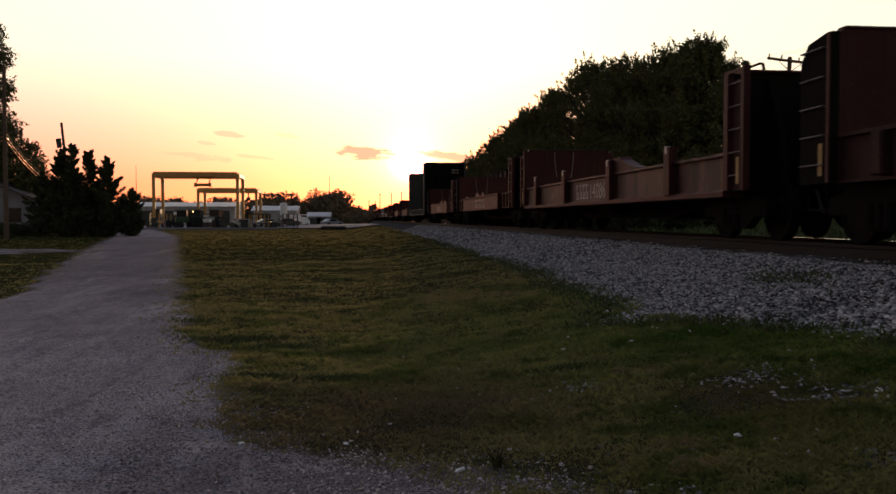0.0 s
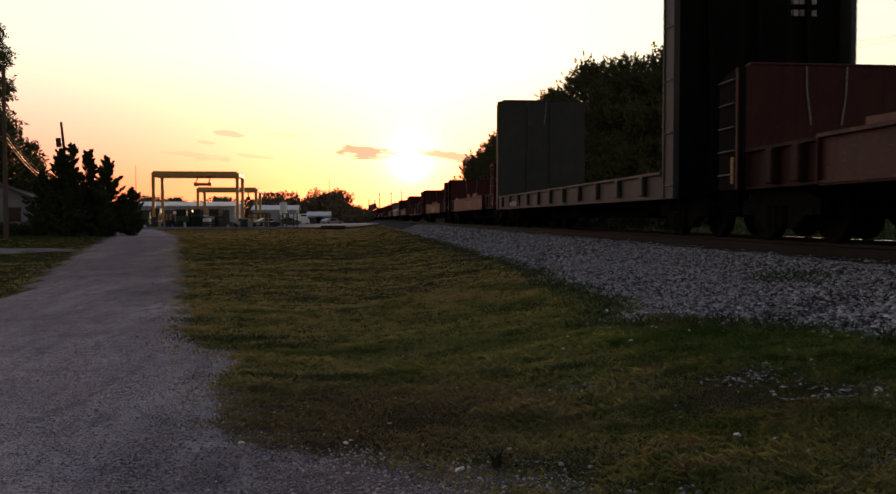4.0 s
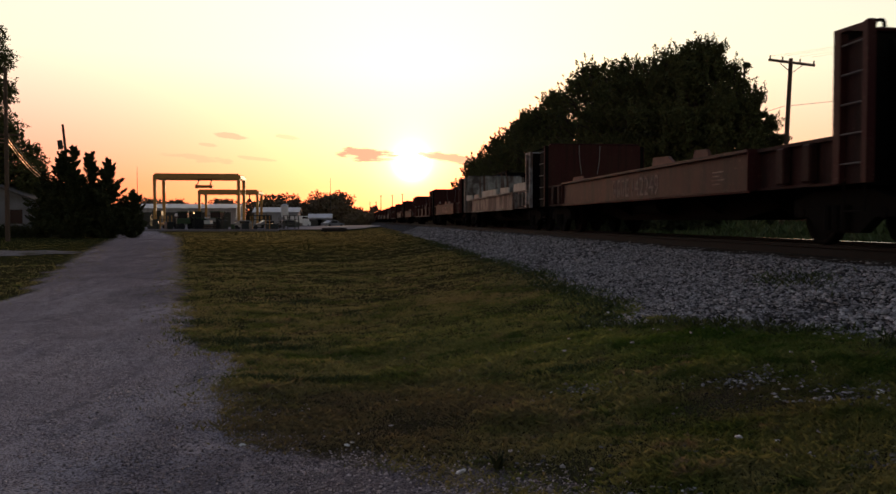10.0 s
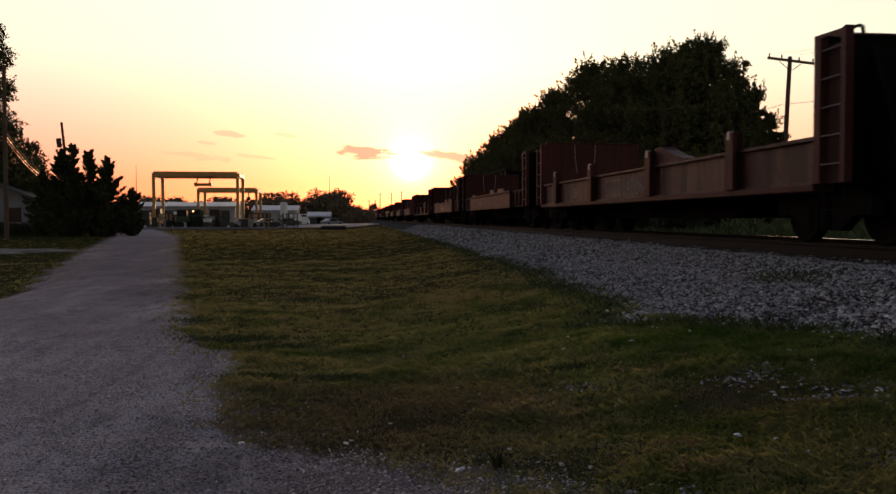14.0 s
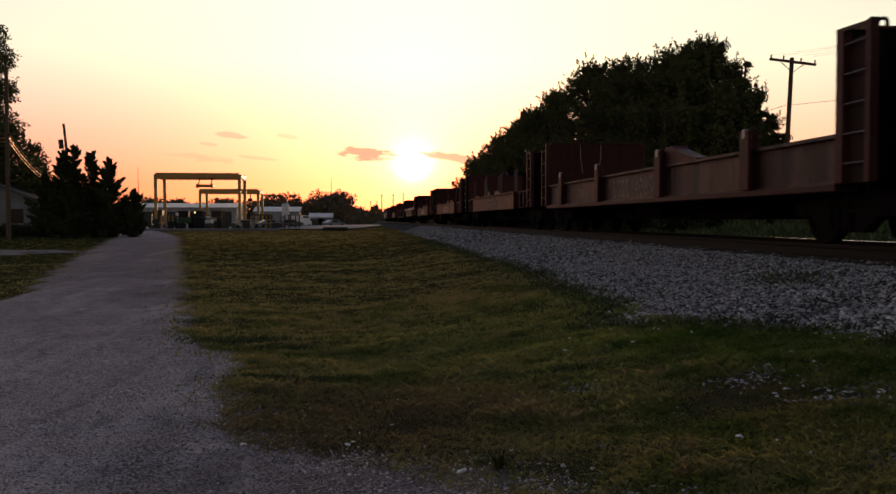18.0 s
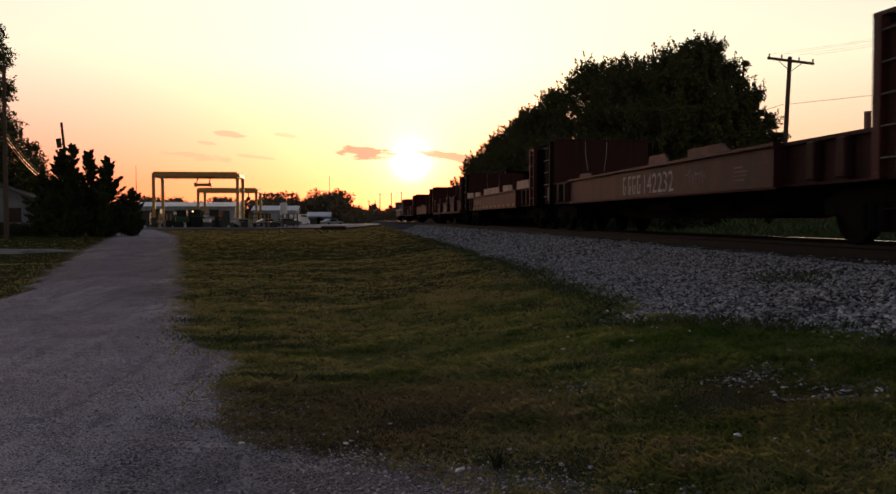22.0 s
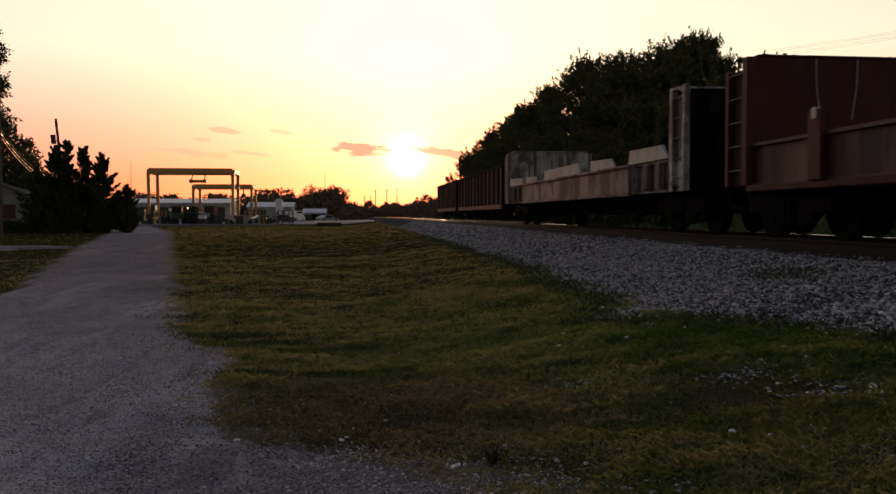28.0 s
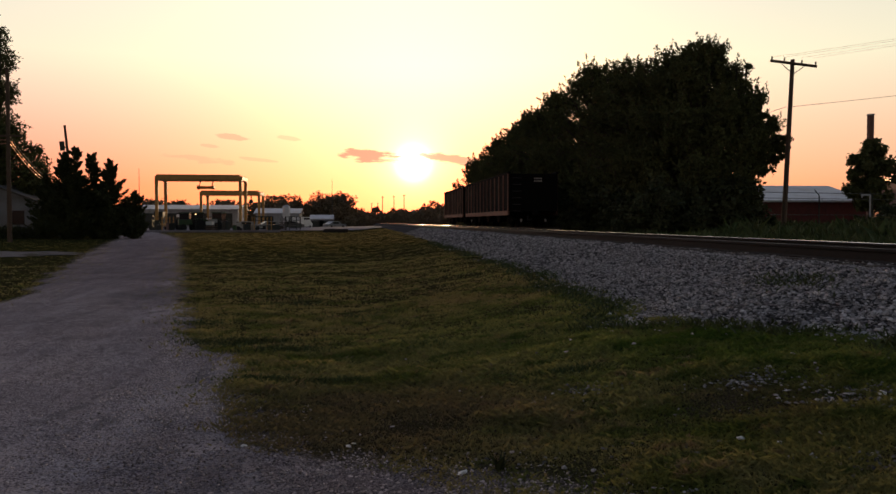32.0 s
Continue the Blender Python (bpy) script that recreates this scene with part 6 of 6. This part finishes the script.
def shed(name, x0, x1, y, depth, eave, ridge, wall, roof, label, ribs=0, bays=3, door=True, turn=0):
    """Gabled building; the ridge runs along x."""
    ob = thing(name, pose(x0, y, 0, rz=turn), label, "building")
    w = x1 - x0
    box("wall", wall, ob, 0, w, 0, depth, -0.1, eave)
    shape("roof", roof, ob, lambda bm: bm_prism(bm, [(-0.5, eave - 0.1), (depth / 2, ridge), (depth + 0.5, eave - 0.1), (depth + 0.5, eave + 0.1), (depth / 2, ridge + 0.2), (-0.5, eave + 0.1)], "x", -0.4, w + 0.4))
    for s in (0, w):
        shape("gable", wall, ob, lambda bm: bm_prism(bm, [(0, eave), (depth, eave), (depth / 2, ridge)], "x", s - 0.1 if s else 0.0, s if s else 0.1))
    for k in range(ribs):
        xr = w * (k + 0.5) / ribs
        box("roof_seam", roof, ob, xr - 0.06, xr + 0.06, -0.56, -0.5, eave - 0.15, eave + 0.2)
    if door:
        for k in range(bays):
            xd = w * (k + 0.5) / bays
            d = box("door", "dark_metal", ob, xd - 1.5, xd + 1.5, -0.08, 0.0, 0, min(3.2, eave * 0.8), 0.0, "dark roller door")
            box("lintel", wall, d, xd - 1.6, xd + 1.6, -0.12, 0.0, min(3.2, eave * 0.8), min(3.2, eave * 0.8) + 0.2)
    return ob


shed("warehouse", -45, -24.5, 182, 16, 3.9, 4.8, "metal_wall", "metal_roof", "long pale metal warehouse beyond the yard", 10, 4)
shed("shed", -22, -12.5, 192, 10, 3.2, 4.2, "metal_wall", "metal_roof", "pale metal shed in the yard", 5, 2)
shed("shed", -9.6, -5.2, 186, 6, 1.9, 2.7, "siding", "metal_roof", "small hut with a pale roof beyond the yard", 4, 2)
silo = thing("tank_tower", pose(-15.0, 188, 0), "white upright tank beside a shed", "tank")
tube("shell", "white_paint", silo, (0, 0, 0), (0, 0, 4.7), 0.8, n=16)
tube("lid", "metal_roof", silo, (0, 0, 4.7), (0, 0, 5.0), 0.84, 0.3, 16)
shed("warehouse", 42, 60.2, 96, 18, 3.77, 5.8, "red_wall", "metal_roof", "dark red warehouse with a pale metal roof", 14, 3, False)
shed("shed", 56.6, 70, 84, 8, 5.4, 5.9, "brick", "orange_lit_roof", "low brick-red building behind trees, its roof painted orange as if lit", 4, 2, False, turn=-17.5)
chim = thing("chimney", pose(94.7, 150, 0), "tall rust-brown brick chimney above trees", "chimney")
box("shaft", "brick", chim, -0.46, 0.46, -0.46, 0.46, 0, 21.0, 0.05)
box("rim", "concrete", chim, -0.5, 0.5, -0.5, 0.5, 21.0, 21.3, 0.03)
bld = thing("far_building", pose(35.5, 520, 0), "low far building on the horizon", "building")
box("wall", "metal_wall", bld, -4.5, 4.5, 0, 8, 0, 7.0)
box("roof", "shingle", bld, -4.8, 4.8, -0.3, 8.3, 7.0, 7.5)
box("roof_plant", "metal_wall", bld, -2, 0.5, 2, 5, 7.5, 8.6)

# house behind the cedars
house = thing("house", pose(-31.5, 76, 0), "small white clapboard house with a dark roof", "house")
for k in range(15):
    box("clapboard", "siding", house, -2.5, 4.8, -0.02 - 0.004 * (k % 2), 0.02, 0.1 + k * 0.19, 0.1 + (k + 1) * 0.19)
box("wall", "siding", house, -2.5, 4.8, 0.03, 7, 0, 2.95)
shape("gable", "siding", house, lambda bm: bm_prism(bm, [(-2.5, 2.95), (4.8, 2.95), (1.1, 4.35)], "y", 0.0, 0.15))
shape("roof", "shingle", house, lambda bm: bm_prism(bm, [(-3.0, 2.8), (1.1, 4.4), (5.3, 2.8), (5.3, 2.95), (1.1, 4.58), (-3.0, 2.95)], "y", -0.5, 7.4))
hedge = tree("hedge", -28.5, 72.5, [(-2.6 + 0.8 * k, 0, 0.55, 0.6, 0.5, 0.6) for k in range(8)], 6000, 0.08, "low dark hedge before the house", 0.05, "cedar", 0.2, 91, "hedge", gaps=0.3)
win = box("window", "window", house, 2.6, 3.6, -0.06, -0.03, 1.1, 2.3, 0.0, "dark sash window")
box("window_frame", "siding", win, 2.5, 3.7, -0.05, -0.028, 1.0, 2.4)
porch = box("porch_roof", "shingle", house, -2.6, 1.6, -2.2, 0.0, 2.1, 2.25, 0.02)
for x in (-2.4, 1.4):
    box("porch_post", "white_paint", porch, x - 0.06, x + 0.06, -2.1, -1.98, 0, 2.1)
box("door", "white_paint", house, -1.0, 0.0, -0.08, -0.03, 0.1, 2.1)


# vehicles and plant in the yard
def vehicle(kind, x, y, turn, paint, label, van=False):
    v = thing(kind, pose(x, y, 0.0, 0, 0, turn), label, kind.replace("_", " "))
    h = 2.3 if van else 1.45
    if van:
        out = [(-2.6, 0.4), (2.5, 0.4), (2.6, 1.1), (2.0, 1.3), (1.4, h), (-2.6, h)]
    else:
        out = [(-2.3, 0.35), (2.3, 0.35), (2.35, 0.8), (1.2, 0.95), (0.6, h), (-1.0, h), (-1.8, 0.98), (-2.35, 0.9)]
    shape("body", paint, v, lambda bm: bm_prism(bm, out, "y", -0.88, 0.88))
    for s in (-1, 1):
        shape("window", "window", v, lambda bm: bm_box(bm, -1.0, 0.5 if not van else 1.3, s * 0.885 - 0.006, s * 0.885 + 0.006, h - 0.5, h - 0.15))
        for wx in (-1.5, 1.5):
            tube("wheel", "rubber", v, (wx, s * 0.75, 0.33), (wx, s * 0.92, 0.33), 0.33, n=14)
    return v


def tractor(x, y, turn, label):
    v = thing("tractor", pose(x, y, 0.0, 0, 0, turn), label, "tractor")
    box("hood", "green", v, 0.2, 2.2, -0.45, 0.45, 0.9, 1.7, 0.08)
    cabin = box("cab", "window", v, -1.2, 0.3, -0.7, 0.7, 1.2, 2.6, 0.05)
    box("cab_roof", "green", cabin, -1.3, 0.4, -0.8, 0.8, 2.6, 2.75, 0.04)
    for s in (-1, 1):
        tube("wheel", "rubber", v, (-0.7, s * 0.75, 0.85), (-0.7, s * 1.2, 0.85), 0.85, n=18)
        tube("wheel", "rubber", v, (1.6, s * 0.6, 0.5), (1.6, s * 0.95, 0.5), 0.5, n=16)
        box("mudguard", "green", v, -1.5, 0.1, min(s * 0.7, s * 1.2), max(s * 0.7, s * 1.2), 1.72, 1.82, 0.03)


tractor(-23.5, 128, 200, "dark green tractor parked in the yard")
tractor(-20.3, 128, 160, "dark green tractor parked in the yard")
tractor(-25.2, 131, 90, "dark green tractor parked in the yard")
vehicle("pickup_truck", -17.3, 140, 10, "car_paint", "silver pickup parked in the yard")
vehicle("car", -14.5, 150, 20, "car_paint", "silver car parked in the yard")
vehicle("car", -12.0, 160, 170, "dark_metal", "dark car parked in the yard")
vehicle("van", -10.6, 172, 65, "white_paint", "white van parked in the yard", True)
vehicle("car", -4.4, 176, 40, "car_paint", "silver car parked in the yard")
for x, y, w, h in ((-29, 128, 1.5, 1.6), (-27.2, 130, 1.0, 1.2), (-16.2, 132, 1.2, 1.0), (-13.2, 140, 1.6, 0.9), (-10.4, 150, 1.4, 1.1), (-31.5, 126, 1.2, 1.9), (-18.6, 126, 0.8, 1.4)):
    c = thing("crate", pose(x, y, 0, 0, 0, 12 * x), "dark stacked crate in the yard", "crate", "yard crates")
    box("crate_body", "dark_metal", c, -w / 2, w / 2, -w / 2, w / 2, 0.1, h, 0.04)
    for s in (-0.3, 0.3):
        box("skid", "wood_post", c, -w / 2, w / 2, s * w - 0.05, s * w + 0.05, 0, 0.1)
barrier = thing("low_wall", pose(-22, 112, 0), "long grey concrete kerb before the yard", "kerb")
for k in range(12):
    box("block", "yard_gravel", barrier, -10.5 + k * 1.9, -8.66 + k * 1.9, -0.2, 0.2, 0, 0.3, 0.05)
pile = thing("tie_stack", pose(-2.6, 110, 0.0), "low dark stack of old ties in the grass", "stack")
for k in range(6):
    box("tie", "tie", pile, -1.6 + 0.1 * (k % 2), 1.6, -0.8 + 0.27 * k, -0.56 + 0.27 * k, 0, 0.25 + 0.2 * (k % 2), 0.02)
for x, y, z, r in ((-23.0, 126.8, 2.45, 0.10), (-17.4, 137.5, 0.9, 0.10), (-13.9, 147.7, 0.85, 0.09), (-5.0, 178, 0.9, 0.12)):
    lp = thing("yard_lamp", pose(x, y, 0), "small glowing lamp in the yard", "lamp")
    tube("stem", "dark_metal", lp, (0, 0, 0), (0, 0, z - r), 0.03, n=6)
    shape("bulb", "lamp", lp, lambda bm: bmesh.ops.create_icosphere(bm, subdivisions=2, radius=r, matrix=Matrix.Translation((0, 0, z))))

for k in range(26):
    r = random.Random(300 + k)
    x, y = r.uniform(-34, -9), r.uniform(118, 152)
    if abs(x + 31.4) < 1.2 or abs(x + 18.4) < 1.2:
        continue
    if k % 3 == 0:
        d = thing("drum", pose(x, y, 0), "dark steel drum standing in the yard", "drum", "yard drums")
        tube("shell", "dark_metal" if k % 2 else "green", d, (0, 0, 0), (0, 0, 0.9), 0.3, n=12)
        tube("rim", "pale_steel", d, (0, 0, 0.9), (0, 0, 0.94), 0.31, n=12)
    elif k % 3 == 1:
        h = r.uniform(1.0, 2.6)
        d = thing("pallet_stack", pose(x, y, 0, 0, 0, r.uniform(0, 90)), "stack of pallets and goods in the yard", "pallets", "yard pallets")
        for j in range(int(h / 0.3)):
            box("pallet", "wood_post", d, -0.6, 0.6, -0.5, 0.5, j * 0.3, j * 0.3 + 0.14, 0.01)
        box("load", "white_paint" if k % 2 else "concrete", d, -0.55, 0.55, -0.45, 0.45, int(h / 0.3) * 0.3, int(h / 0.3) * 0.3 + 0.5, 0.03)
    else:
        d = thing("steel_rack", pose(x, y, 0, 0, 0, r.uniform(0, 90)), "steel storage rack in the yard", "rack", "yard racks")
        for sx in (-1.2, 1.2):
            for sy in (-0.4, 0.4):
                box("upright", "crane_yellow" if k % 2 else "dark_metal", d, sx - 0.06, sx + 0.06, sy - 0.06, sy + 0.06, 0, 2.2)
        for z in (0.7, 1.5, 2.1):
            box("shelf", "dark_metal", d, -1.3, 1.3, -0.5, 0.5, z, z + 0.08)

# white bent pipe standing by the fence
vent = thing("vent_pipe", pose(39.2, 62.0, ground_z(39.2, 62.0) - 0.05), "pale bent vent pipe by the works fence", "pipe")
tube("riser", "metal_wall", vent, (0, 0, 0), (0, 0, 2.8), 0.06, n=8)
tube("arm", "metal_wall", vent, (0.06, 0, 2.8), (-0.72, 0, 2.8), 0.06, n=8)
tube("outlet", "metal_wall", vent, (-0.66, 0, 2.77), (-0.66, 0, 2.6), 0.065, n=8)

# chain-link fence with barbed arms by the works on the far side
fence = thing("fence", pose(0, 0, 0), "dark chain-link fence with angled barbed arms", "fence")
for k in range(12):
    x, y = 20 + 4.2 * k, 48 + 1.1 * k
    z = ground_z(x, y)
    post = tube("post", "dark_metal", fence, (x, y, z), (x, y, z + 2.3), 0.04, n=6)
    tube("barb_arm", "dark_metal", post, (x, y, z + 2.3), (x - 0.3, y, z + 2.65), 0.03, n=6)
for h in (0.15, 1.1, 2.1, 2.45):
    tube("strand", "dark_metal", fence, (20, 48, ground_z(20, 48) + h), (66.2, 60.1, ground_z(66, 60) + h), 0.018, n=5)

# far woods behind the yard and along the line
def woods(name, rows, n, size, label, seed):
    g = random.Random(seed)
    blobs = []
    for x0, x1, y0, y1, h, k in rows:
        for _ in range(k):
            t = g.random()
            x, y = x0 + (x1 - x0) * t, g.uniform(y0, y1)
            hh = h * g.uniform(0.6, 1.05)
            blobs.append((x, y, hh * 0.5, hh * g.uniform(0.35, 0.6), hh * 0.5, hh * 0.5))
    v, f = leaves(n, blobs, size, 0.0, seed, 0.14)
    ob = from_arrays(name, v, f, "leaf_hazed")
    return tagged(ob, label, "woods", kind="stuff")


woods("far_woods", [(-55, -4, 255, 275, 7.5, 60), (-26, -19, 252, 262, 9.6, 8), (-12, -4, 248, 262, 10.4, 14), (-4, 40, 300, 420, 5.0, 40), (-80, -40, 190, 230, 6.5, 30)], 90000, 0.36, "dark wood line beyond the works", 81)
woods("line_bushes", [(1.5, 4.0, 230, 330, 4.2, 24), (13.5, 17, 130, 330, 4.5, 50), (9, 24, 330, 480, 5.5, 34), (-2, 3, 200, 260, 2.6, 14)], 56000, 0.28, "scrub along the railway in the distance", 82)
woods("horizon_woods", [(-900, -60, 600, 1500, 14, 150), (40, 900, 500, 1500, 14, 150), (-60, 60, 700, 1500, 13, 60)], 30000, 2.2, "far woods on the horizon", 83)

# litter and a dark weed in the foreground
for x, y, s, r in ((-0.67, 5.14, 0.026, 20), (-0.05, 5.05, 0.02, 70), (0.53, 4.28, 0.03, 40), (1.97, 4.2, 0.024, 10), (2.1, 4.05, 0.02, 50), (-0.02, 5.1, 0.016, 0), (2.75, 9.05, 0.03, 30), (3.0, 4.6, 0.03, 80)):
    bm = bmesh.new()
    bmesh.ops.create_icosphere(bm, subdivisions=1, radius=s)
    for v in bm.verts:
        v.co = Vector((v.co.x * random.uniform(0.6, 1.5), v.co.y * random.uniform(0.6, 1.3), v.co.z * random.uniform(0.2, 0.6)))
    ob = part("litter", bm, "litter")
    ob.matrix_basis = pose(x, y, ground_z(x, y) + 0.02, random.uniform(-20, 20), random.uniform(-20, 20), r)
    tagged(ob, "small crumpled white scrap lying in the turf", "litter", "litter")
pts = [(0.73 + random.gauss(0, 0.014), 4.28 + random.gauss(0, 0.014), ground_z(0.73, 4.28)) for _ in range(60)]
blades("dark_weed", pts, rng.uniform(0.04, 0.13, 60), np.full(60, 0.005), "cedar", "small dark weed standing in the turf", "weed", 0.35)

turf()
ballast()
road_gravel()


# ---- what moves ----
def motions():
    times = [0.0, 0.1, 0.2, 0.4] + [0.5 * k for k in range(2, 64)] + [31.7, 31.9, 32.0]
    for car, place in TRAIN:
        walk(car, [(t, pose(TRACK, place - run(t), RAIL + 0.007)) for t in times])


motions()
